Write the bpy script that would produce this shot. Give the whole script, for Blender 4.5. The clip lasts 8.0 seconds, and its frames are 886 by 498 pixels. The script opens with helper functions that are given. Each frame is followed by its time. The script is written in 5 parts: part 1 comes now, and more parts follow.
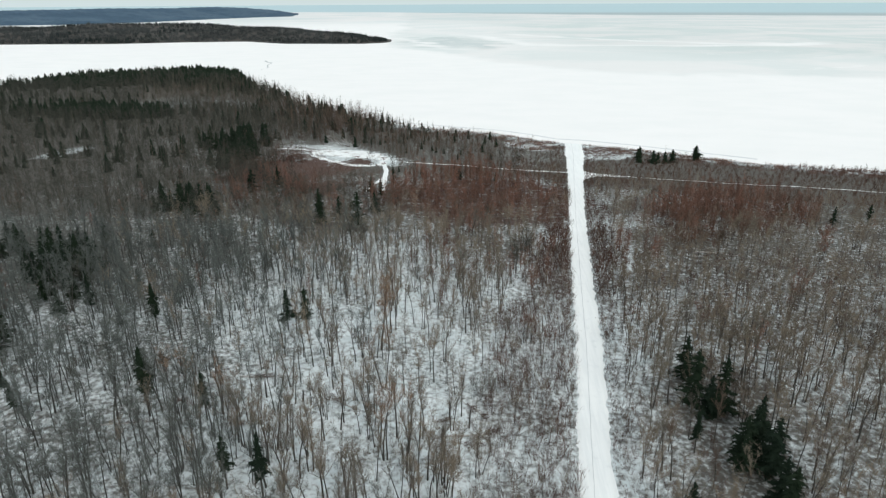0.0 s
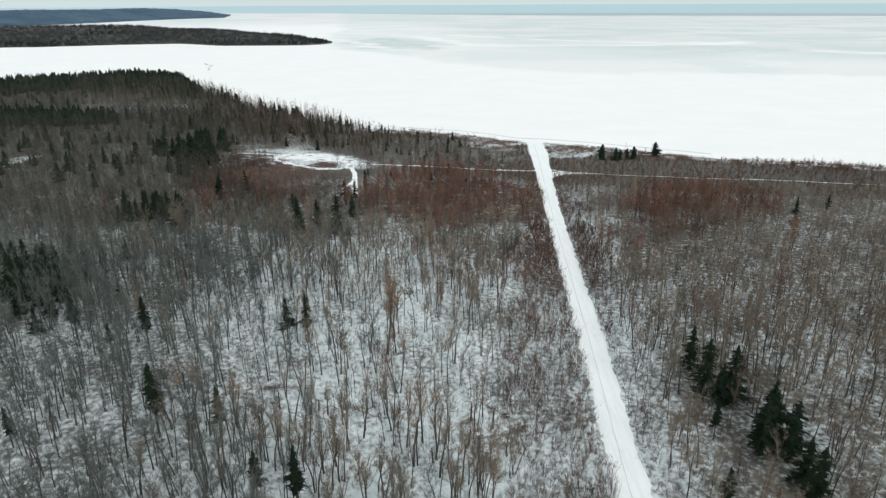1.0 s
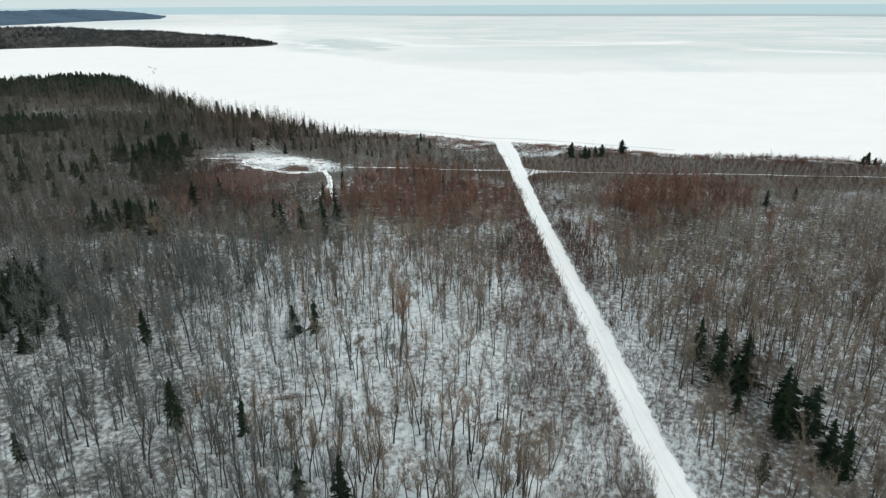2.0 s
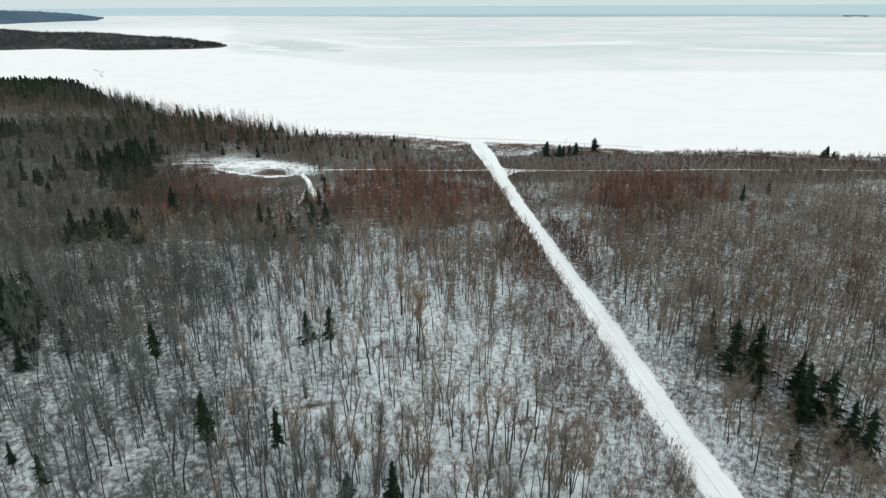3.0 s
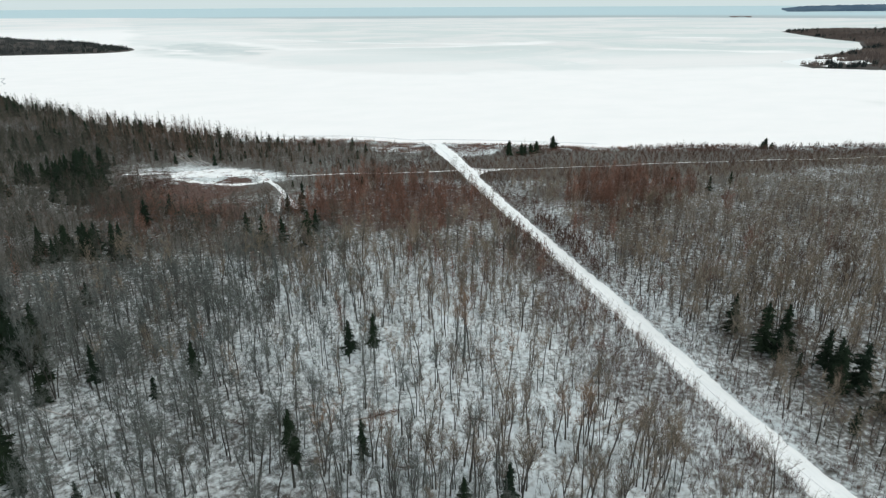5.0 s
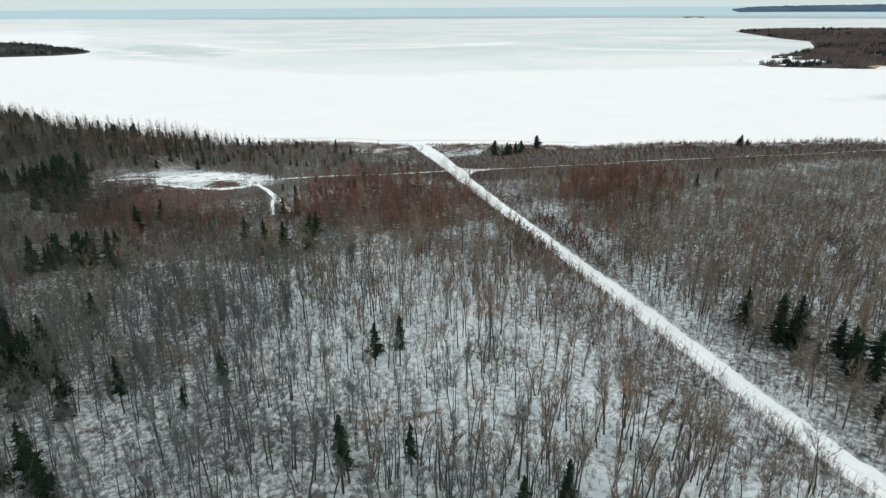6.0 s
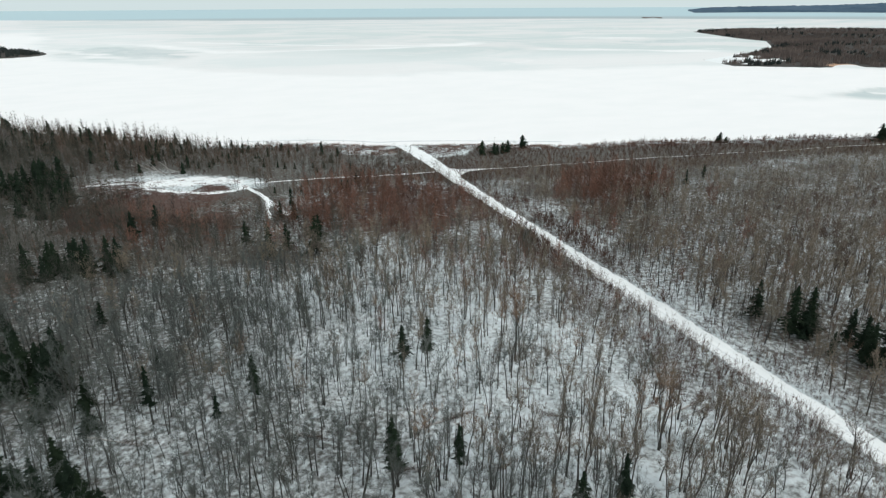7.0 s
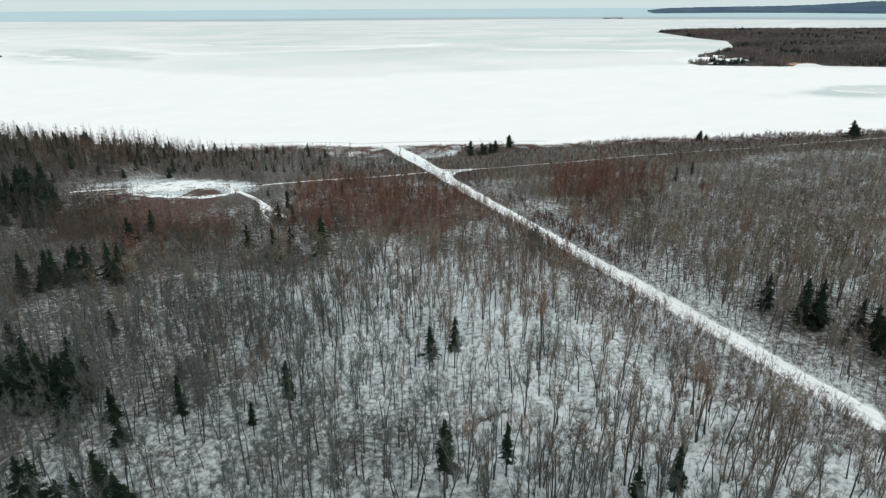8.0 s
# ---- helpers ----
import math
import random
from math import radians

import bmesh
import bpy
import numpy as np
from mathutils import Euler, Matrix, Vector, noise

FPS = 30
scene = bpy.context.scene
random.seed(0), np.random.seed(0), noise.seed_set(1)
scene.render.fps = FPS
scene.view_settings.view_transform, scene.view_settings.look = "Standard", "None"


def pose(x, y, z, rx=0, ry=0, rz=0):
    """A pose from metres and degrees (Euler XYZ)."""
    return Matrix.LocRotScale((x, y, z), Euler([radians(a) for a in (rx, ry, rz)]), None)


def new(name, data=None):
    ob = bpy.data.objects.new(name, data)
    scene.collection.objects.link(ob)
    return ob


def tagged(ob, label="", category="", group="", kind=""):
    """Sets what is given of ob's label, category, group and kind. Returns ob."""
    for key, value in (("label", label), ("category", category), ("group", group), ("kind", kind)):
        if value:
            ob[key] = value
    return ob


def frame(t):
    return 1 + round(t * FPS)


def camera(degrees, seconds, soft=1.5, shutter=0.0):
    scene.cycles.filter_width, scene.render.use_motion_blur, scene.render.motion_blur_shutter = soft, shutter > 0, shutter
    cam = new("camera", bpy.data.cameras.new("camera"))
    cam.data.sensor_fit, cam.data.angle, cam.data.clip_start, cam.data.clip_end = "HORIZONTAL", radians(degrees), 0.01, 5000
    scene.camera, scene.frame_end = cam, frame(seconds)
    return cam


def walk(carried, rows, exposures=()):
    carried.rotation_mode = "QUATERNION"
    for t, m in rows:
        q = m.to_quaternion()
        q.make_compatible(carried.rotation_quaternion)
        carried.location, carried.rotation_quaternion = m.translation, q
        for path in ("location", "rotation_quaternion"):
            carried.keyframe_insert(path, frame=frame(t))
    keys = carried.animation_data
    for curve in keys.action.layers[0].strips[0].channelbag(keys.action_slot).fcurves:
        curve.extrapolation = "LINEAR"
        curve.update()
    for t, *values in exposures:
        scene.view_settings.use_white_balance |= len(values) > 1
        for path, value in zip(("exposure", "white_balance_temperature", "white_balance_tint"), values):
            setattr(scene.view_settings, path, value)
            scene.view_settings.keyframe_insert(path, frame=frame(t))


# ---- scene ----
# ---------------------------------------------------------------- camera
cam = camera(68.7, 8.0, soft=1.28)
# seconds, place, yaw, pitch, roll
PATH = [
    (0, 10.19, 1.15, 79.09, 4.620, -20.929, -0.323),
    (0.1, 8.72, 1.11, 79.10, 4.045, -20.925, -0.323),
    (0.5, 2.86, 1.08, 79.12, 1.801, -20.908, -0.322),
    (1, -4.47, 1.30, 79.14, -0.881, -20.887, -0.320),
    (1.5, -11.77, 1.80, 79.16, -3.435, -20.866, -0.319),
    (2, -19.04, 2.57, 79.19, -5.867, -20.844, -0.318),
    (2.5, -26.26, 3.61, 79.21, -8.187, -20.823, -0.317),
    (3, -33.42, 4.89, 79.23, -10.401, -20.802, -0.316),
    (3.5, -40.52, 6.41, 79.26, -12.518, -20.781, -0.315),
    (4, -47.53, 8.15, 79.28, -14.545, -20.760, -0.313),
    (4.5, -54.45, 10.10, 79.30, -16.489, -20.738, -0.312),
    (5, -61.26, 12.25, 79.33, -18.360, -20.717, -0.311),
    (5.5, -67.95, 14.59, 79.35, -20.163, -20.696, -0.310),
    (6, -74.52, 17.10, 79.37, -21.908, -20.675, -0.309),
    (6.5, -80.94, 19.78, 79.40, -23.601, -20.654, -0.308),
    (7, -87.20, 22.61, 79.42, -25.251, -20.632, -0.306),
    (7.5, -93.30, 25.58, 79.44, -26.865, -20.611, -0.305),
    (7.9, -98.04, 28.05, 79.46, -28.136, -20.594, -0.304),
    (8, -99.21, 28.68, 79.47, -28.452, -20.590, -0.304),
]
walk(cam, [(t, pose(x, y, z, 90 + pitch, 0, yaw) @ pose(0, 0, 0, 0, 0, roll)) for t, x, y, z, yaw, pitch, roll in PATH])

# ---------------------------------------------------------------- light
SUN_HEIGHT, SUN_TURN = 38.0, 150.0
world = bpy.data.worlds.new("overcast_sky")
world.use_nodes = True
scene.world = world
wn, wl = world.node_tree.nodes, world.node_tree.links
wn.clear()
sky = wn.new("ShaderNodeTexSky")
sky.sky_type, sky.sun_disc = "NISHITA", False
sky.sun_elevation, sky.sun_rotation = radians(SUN_HEIGHT), radians(SUN_TURN)
sky.dust_density = 4.0
cloud = wn.new("ShaderNodeRGB")
cloud.outputs[0].default_value = (9.4, 10.15, 10.3, 1)
over = wn.new("ShaderNodeMixRGB")
over.inputs[0].default_value = 0.85
back = wn.new("ShaderNodeBackground")
back.inputs["Strength"].default_value = 0.095
wout = wn.new("ShaderNodeOutputWorld")
wl.new(sky.outputs[0], over.inputs[1])
wl.new(cloud.outputs[0], over.inputs[2])
where = wn.new("ShaderNodeTexCoord")
split = wn.new("ShaderNodeSeparateXYZ")
rise = wn.new("ShaderNodeMixRGB")
rise.inputs[1].default_value = (0.86, 0.925, 0.93, 1)
rise.inputs[2].default_value = (1.15, 1.10, 1.08, 1)
dim = wn.new("ShaderNodeMixRGB")
dim.blend_type = "MULTIPLY"
dim.inputs[0].default_value = 1.0
wl.new(where.outputs["Generated"], split.inputs[0])
wl.new(split.outputs["Z"], rise.inputs[0])
wl.new(over.outputs[0], dim.inputs[1])
wl.new(rise.outputs[0], dim.inputs[2])
wl.new(dim.outputs[0], back.inputs[0])
wl.new(back.outputs[0], wout.inputs[0])
sun = new("sun", bpy.data.lights.new("sun", "SUN"))
sun.data.energy, sun.data.angle, sun.data.color = 1.2, radians(20), (1.0, 0.96, 0.9)
sun.matrix_world = pose(0, 0, 300, 90 - SUN_HEIGHT, 0, 180 - SUN_TURN)
scene.view_settings.exposure = -0.04


# ---------------------------------------------------------------- materials
class Nodes:
    """A short way to write node materials."""

    def __init__(self, name, rough=0.8, spec=0.3):
        self.m = bpy.data.materials.new(name)
        self.m.use_nodes = True
        self.t = self.m.node_tree
        self.bsdf = self.t.nodes["Principled BSDF"]
        self.bsdf.inputs["Roughness"].default_value = rough
        self.bsdf.inputs["Specular IOR Level"].default_value = spec
        self.coord = self.t.nodes.new("ShaderNodeTexCoord").outputs["Object"]

    def noise(self, scale, detail=4.0, rough=0.6, stretch=None, turn=0.0, warp=0.0):
        n = self.t.nodes.new("ShaderNodeTexNoise")
        n.inputs["Distortion"].default_value = warp
        n.inputs["Scale"].default_value, n.inputs["Detail"].default_value, n.inputs["Roughness"].default_value = scale, detail, rough
        src = self.coord
        if stretch:
            mp = self.t.nodes.new("ShaderNodeMapping")
            mp.inputs["Scale"].default_value = stretch
            mp.inputs["Rotation"].default_value = (0, 0, radians(turn))
            self.t.links.new(src, mp.inputs[0])
            src = mp.outputs[0]
        self.t.links.new(src, n.inputs["Vector"])
        return n.outputs["Fac"]

    def ramp(self, fac, lo, hi, a=0.0, b=1.0):
        n = self.t.nodes.new("ShaderNodeMapRange")
        n.interpolation_type = "SMOOTHSTEP"
        for k, v in zip(("From Min", "From Max", "To Min", "To Max"), (lo, hi, a, b)):
            n.inputs[k].default_value = v
        self.t.links.new(fac, n.inputs["Value"])
        return n.outputs["Result"]

    def math(self, op, a, b):
        n = self.t.nodes.new("ShaderNodeMath")
        n.operation = op
        for i, v in enumerate((a, b)):
            if isinstance(v, (int, float)):
                n.inputs[i].default_value = v
            else:
                self.t.links.new(v, n.inputs[i])
        return n.outputs[0]

    def mix(self, fac, a, b, kind="MIX"):
        n = self.t.nodes.new("ShaderNodeMixRGB")
        n.blend_type = kind
        for i, v in enumerate((fac, a, b)):
            if isinstance(v, (int, float)):
                n.inputs[i].default_value = v
            elif isinstance(v, tuple):
                n.inputs[i].default_value = (*v, 1)
            else:
                self.t.links.new(v, n.inputs[i])
        return n.outputs[0]

    def attr(self, name):
        n = self.t.nodes.new("ShaderNodeAttribute")
        n.attribute_name = name
        return n.outputs["Fac"]

    def random(self):
        return self.t.nodes.new("ShaderNodeObjectInfo").outputs["Random"]

    def away(self):
        """Distance from the middle of the world, in metres."""
        n = self.t.nodes.new("ShaderNodeVectorMath")
        n.operation = "LENGTH"
        self.t.links.new(self.coord, n.inputs[0])
        return n.outputs["Value"]

    def done(self, colour, height=None, strength=0.3, distance=0.1):
        if isinstance(colour, tuple):
            self.bsdf.inputs["Base Color"].default_value = (*colour, 1)
        else:
            self.t.links.new(colour, self.bsdf.inputs["Base Color"])
        if height is not None:
            b = self.t.nodes.new("ShaderNodeBump")
            b.inputs["Strength"].default_value, b.inputs["Distance"].default_value = strength, distance
            self.t.links.new(height, b.inputs["Height"])
            self.t.links.new(b.outputs[0], self.bsdf.inputs["Normal"])
        return self.m


def forest_floor_material():
    n = Nodes("snowy_forest_floor", 0.85, 0.2)
    litter = n.mix(n.noise(0.9), (0.042, 0.039, 0.033), (0.094, 0.084, 0.069))
    heath = n.mix(n.noise(0.6), (0.052, 0.032, 0.027), (0.108, 0.067, 0.055))
    fine = n.noise(0.8, 8, 0.66)
    broad = n.noise(0.05, 3)
    # snow lies thinner where the broad noise is high
    cover = n.math("ADD", fine, n.math("MULTIPLY", broad, 0.35))
    cover = n.math("ADD", cover, n.math("MULTIPLY", n.attr("litter"), 0.165))
    bare = n.ramp(cover, 0.56, 0.935)
    # thin dusting of snow; its grey-blue also holds painted shade from the trees
    snow = n.mix(n.ramp(n.noise(0.22, 6, 0.65), 0.35, 0.65), (0.73, 0.795, 0.82), (0.57, 0.64, 0.665))
    col = n.mix(n.math("MULTIPLY", bare, 0.96), snow, litter)
    heathy = n.ramp(n.math("ADD", n.noise(0.28, 8, 0.78, (1.0, 1.7, 1.0), 20), n.attr("heath")), 0.90, 1.0)
    col = n.mix(heathy, col, heath)
    return n.done(col, fine, 0.3, 0.2)


def packed_snow_material():
    n = Nodes("packed_snow", 0.7, 0.3)
    rut = n.noise(0.8, 5, 0.6, (1.6, 0.10, 1.0), -6)
    lump = n.noise(0.5, 6, 0.6)
    col = n.mix(n.ramp(rut, 0.40, 0.68), (0.83, 0.865, 0.875), (0.77, 0.81, 0.825))
    return n.done(n.mix(n.ramp(lump, 0.55, 0.8), col, (0.70, 0.74, 0.76)), lump, 0.3, 0.2)


def patchy_snow_material():
    n = Nodes("patchy_snow", 0.75, 0.3)
    lump = n.noise(0.5, 6, 0.6)
    snow = n.mix(n.ramp(lump, 0.4, 0.75), (0.82, 0.855, 0.865), (0.68, 0.72, 0.74))
    grass = n.mix(n.noise(1.4), (0.075, 0.052, 0.044), (0.17, 0.12, 0.098))
    return n.done(n.mix(n.ramp(n.noise(0.22, 9, 0.78, None, 0, 0.5), 0.52, 0.60), snow, grass), lump, 0.3, 0.2)


def ice_material():
    n = Nodes("sea_ice", 0.6, 0.3)
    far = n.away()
    fine = n.noise(0.02, 6, 0.6, (1.0, 1.6, 1.0), -18)
    white = n.mix(n.ramp(fine, 0.3, 0.75), (0.865, 0.87, 0.875), (0.825, 0.84, 0.845))
    # bare ice: pale teal and lilac-grey sheets, thin drifts of snow on it
    sheet = n.noise(0.0032, 7, 0.62, (1.0, 1.25, 1.0), -20, 0.8)
    grey = n.mix(n.ramp(sheet, 0.40, 0.60), (0.57, 0.64, 0.64), (0.71, 0.722, 0.722))
    grey = n.mix(n.math("MULTIPLY", n.ramp(n.noise(0.006, 8, 0.7, (1.0, 1.8, 1.0), 25, 1.2), 0.60, 0.70), 0.8), grey, (0.83, 0.845, 0.845))
    ice = n.mix(n.attr("grey"), white, grey)
    dark = n.mix(n.ramp(n.noise(0.014, 7, 0.7, (1.0, 0.8, 1.0), 10, 1.0), 0.38, 0.66), (0.50, 0.575, 0.585), (0.66, 0.70, 0.70))
    ice = n.mix(n.ramp(n.attr("grey"), 1.0, 1.6), ice, dark)
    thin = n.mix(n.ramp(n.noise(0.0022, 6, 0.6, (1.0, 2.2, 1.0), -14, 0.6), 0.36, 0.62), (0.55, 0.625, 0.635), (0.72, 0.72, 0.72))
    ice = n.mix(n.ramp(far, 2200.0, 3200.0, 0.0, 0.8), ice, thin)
    ice = n.mix(n.attr("drift"), ice, (0.85, 0.86, 0.865))
    split = n.t.nodes.new("ShaderNodeSeparateXYZ")
    n.t.links.new(n.coord, split.inputs[0])
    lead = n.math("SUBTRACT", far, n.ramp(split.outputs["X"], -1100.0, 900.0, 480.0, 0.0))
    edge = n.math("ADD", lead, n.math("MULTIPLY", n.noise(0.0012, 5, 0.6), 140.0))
    # reflected sky and far haze are painted into the water, paler and bluer outwards
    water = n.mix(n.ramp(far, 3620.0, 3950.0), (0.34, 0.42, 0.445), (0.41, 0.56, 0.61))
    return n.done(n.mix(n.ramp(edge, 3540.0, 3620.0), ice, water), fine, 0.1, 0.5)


def bark_material():
    n = Nodes("grey_bark", 0.9, 0.1)
    c = n.mix(n.noise(1.2, 5, 0.7, (3, 3, 0.6)), (0.027, 0.0280, 0.027), (0.084, 0.085, 0.081))
    return n.done(n.mix(n.attr("tint"), c, n.mix(1.0, c, (1.12, 1.05, 0.97), "MULTIPLY")), n.noise(6, 3, 0.6, (1, 1, 0.3)), 0.4, 0.02)


def twig_material(name, dark, light):
    n = Nodes(name, 0.9, 0.1)
    c = n.mix(n.attr("tint"), dark, light)
    return n.done(n.mix(n.ramp(n.noise(0.8, 3), 0.3, 0.7), c, n.mix(1.0, c, (0.72, 0.72, 0.74), "MULTIPLY")))


def needle_material():
    n = Nodes("spruce_needles", 0.85, 0.05)
    c = n.mix(n.noise(1.6, 4), (0.006, 0.0125, 0.009), (0.020, 0.032, 0.022))
    return n.done(n.mix(n.random(), c, n.mix(1.0, c, (1.25, 1.2, 1.0), "MULTIPLY")))


def far_wood_material(name, dark, light):
    n = Nodes(name, 0.9, 0.1)
    c = n.mix(n.ramp(n.noise(0.006, 5, 0.65), 0.36, 0.64), dark, light)
    return n.done(n.mix(n.noise(0.08, 4), c, n.mix(1.0, c, (0.6, 0.62, 0.65), "MULTIPLY")))


M_FLOOR, M_ROAD, M_ICE, M_BARK, M_NEEDLE = forest_floor_material(), packed_snow_material(), ice_material(), bark_material(), needle_material()
M_TWIG = twig_material("grey_twigs", (0.118, 0.108, 0.092), (0.265, 0.234, 0.190))
M_OLIVE = twig_material("olive_grey_twigs", (0.050, 0.054, 0.046), (0.124, 0.122, 0.102))
M_BROWN = twig_material("brown_twigs", (0.074, 0.058, 0.047), (0.165, 0.123, 0.095))
M_GREY = twig_material("lichen_grey_twigs", (0.086, 0.100, 0.094), (0.200, 0.218, 0.203))
M_TAN = twig_material("tan_twigs", (0.18, 0.157, 0.123), (0.29, 0.240, 0.187))
M_ORANGE = twig_material("orange_tan_twigs", (0.20, 0.14, 0.10), (0.34, 0.235, 0.165))
M_DUN = twig_material("dun_twigs", (0.128, 0.108, 0.085), (0.27, 0.220, 0.168))
M_RED = twig_material("russet_twigs", (0.125, 0.072, 0.056), (0.27, 0.148, 0.108))
M_HEATH = twig_material("heath_twigs", (0.066, 0.036, 0.029), (0.140, 0.078, 0.060))
M_SCRUB = twig_material("rusty_scrub_twigs", (0.20, 0.11, 0.076), (0.37, 0.205, 0.140))
M_BRUSH = twig_material("dark_brush_twigs", (0.076, 0.051, 0.043), (0.160, 0.104, 0.083))
# woods and spruces of the capes: a little blue haze mixed into both colours
M_FARWOOD = far_wood_material("distant_woods", (0.054, 0.063, 0.064), (0.092, 0.099, 0.098))
M_FARDARK = far_wood_material("distant_spruces", (0.027, 0.038, 0.037), (0.048, 0.059, 0.056))
M_FARFLOOR = far_wood_material("distant_forest_floor", (0.050, 0.050, 0.047), (0.088, 0.080, 0.073))
M_FARBROWN = far_wood_material("distant_brown_woods", (0.130, 0.106, 0.095), (0.215, 0.172, 0.153))
# blue of the distant air is put into this base colour, no volume
M_HAZY = far_wood_material("haze_tinted_coast_woods", (0.056, 0.104, 0.158), (0.086, 0.142, 0.198))
M_DEAD = far_wood_material("weathered_dead_wood", (0.46, 0.44, 0.41), (0.70, 0.69, 0.66))
M_RIDGE = far_wood_material("dirty_ice", (0.80, 0.82, 0.83), (0.86, 0.88, 0.89))
M_CRACK = far_wood_material("refrozen_crack", (0.46, 0.50, 0.52), (0.62, 0.65, 0.67))
M_PATCHY = patchy_snow_material()
M_RUT = far_wood_material("worn_snow", (0.66, 0.70, 0.715), (0.80, 0.835, 0.845))
M_BEACH = Nodes("beach_bank", 0.9, 0.1).done((0.42, 0.27, 0.18))


# ---------------------------------------------------------------- mesh helpers
def mesh_of(name, verts, tris, mats, slots=None, tint=None, attrs=None):
    """A mesh from arrays of places and triangles."""
    me = bpy.data.meshes.new(name)
    verts, tris = np.asarray(verts, np.float32), np.asarray(tris, np.int32)
    me.vertices.add(len(verts))
    me.vertices.foreach_set("co", verts.ravel())
    me.loops.add(tris.size)
    me.loops.foreach_set("vertex_index", tris.ravel())
    me.polygons.add(len(tris))
    me.polygons.foreach_set("loop_start", np.arange(len(tris), dtype=np.int32) * 3)
    if slots is not None:
        me.polygons.foreach_set("material_index", np.asarray(slots, np.int32))
    for m in mats:
        me.materials.append(m)
    for key, values in (("tint", tint), *(attrs or {}).items()):
        if values is not None:
            a = me.attributes.new(key, "FLOAT", "POINT")
            a.data.foreach_set("value", np.asarray(values, np.float32))
    me.update(calc_edges=True)
    return me


def smooth(v, a, b):
    v = np.clip((v - a) / (b - a), 0, 1)
    return v * v * (3 - 2 * v)


def waves(x, y, scale, seed):
    """Smooth noise between about -1 and 1 from a few crossed waves."""
    r = np.random.RandomState(seed)
    out = np.zeros(np.shape(x))
    for k in range(7):
        a, f, p = r.uniform(0, 6.28), r.uniform(0.6, 2.2) / scale, r.uniform(0, 6.28)
        out = out + np.sin((np.cos(a) * x + np.sin(a) * y) * f * 3.0 + p + 1.3 * np.sin((np.sin(a) * x - np.cos(a) * y) * f * 1.7 + p))
    return out / 3.2


def side_of(x, y, line):
    """Distance from a polyline that runs from left to right: positive below it (towards -y)."""
    x, y = np.asarray(x, float), np.asarray(y, float)
    best, sign = np.full(x.shape, 1e9), np.ones(x.shape)
    for (ax, ay), (bx, by) in zip(line, line[1:]):
        dx, dy = bx - ax, by - ay
        k = np.clip(((x - ax) * dx + (y - ay) * dy) / (dx * dx + dy * dy), 0, 1)
        d = np.hypot(x - ax - k * dx, y - ay - k * dy)
        near = d < best - 1e-6
        best = np.where(near, d, best)
        sign = np.where(near, np.where((x - ax) * dy - (y - ay) * dx > 0, 1.0, -1.0), sign)
    return best * sign


def inside(x, y, poly):
    x, y = np.asarray(x, float), np.asarray(y, float)
    hit = np.zeros(x.shape, bool)
    for (ax, ay), (bx, by) in zip(poly, poly[1:] + poly[:1]):
        if ay != by:
            hit ^= ((ay > y) != (by > y)) & (x < (bx - ax) * (y - ay) / (by - ay) + ax)
    return hit


def blob(x, y, cx, cy, rx, ry, turn=0.0):
    """1 in the middle of an ellipse, 0 on its rim, below 0 outside."""
    c, s = math.cos(radians(turn)), math.sin(radians(turn))
    u, v = (x - cx) * c + (y - cy) * s, -(x - cx) * s + (y - cy) * c
    return 1 - np.hypot(u / rx, v / ry)


# ---------------------------------------------------------------- plan
SHORE = [(-1451, 406), (-872, 506), (-578, 620), (-443, 679), (-395, 731), (-328, 760), (-279, 740), (-215, 623), (-187, 598), (-146, 535),
         (-89, 478), (-47, 438), (9, 418), (27, 406), (43, 392), (62, 387), (90, 374), (118, 358), (145, 343), (185, 332), (244, 311),
         (284, 299), (318, 283), (374, 270), (489, 243), (719, 168), (1145, 27)]
ROAD_L = [(27, -120), (23.5, 0), (24.5, 84), (26.5, 99), (28.3, 117.6), (30.7, 142), (33.5, 176), (35.4, 198), (38, 227), (41.3, 264), (45.6, 314), (47.9, 346), (50.8, 381), (51, 395)]
ROAD_R = [(35, -120), (31.5, 0), (32.2, 87), (32.9, 99), (34.9, 117.5), (37.4, 142), (40.2, 176), (42.2, 198), (44.6, 228), (47, 252), (50.5, 283), (54.5, 320), (58.5, 346), (60.8, 381), (61.8, 391)]
TRAIL_L = [(-112.4, 357.7), (-86.3, 351.8), (-61.8, 340.2), (-45.7, 329.2), (-25.3, 326.2), (-12.2, 324.4), (10.2, 317.2), (28.6, 312.5), (48.1, 309.9)]
TRAIL_FORK = [(55, 307.7), (80.4, 300.8), (107, 295.9), (134, 290.0)]
TRAIL_R = [(132.6, 290.3), (164.4, 285.2), (204.4, 277.6), (262.7, 265.7), (339.3, 245.2)]
TRACK = [(-47.7, 327.5), (-43, 311.7), (-40.6, 294.8), (-37.9, 270)]
TRACK_B = [(-41.1, 295.9), (-43.6, 282.8), (-45.2, 269)]
ICE_LINE = [(-420, 3200), (-216, 1400), (-201, 1224), (-25, 1019), (113, 822), (205, 740), (335, 736), (453, 715), (581, 683), (900, 480), (1500, 100)]
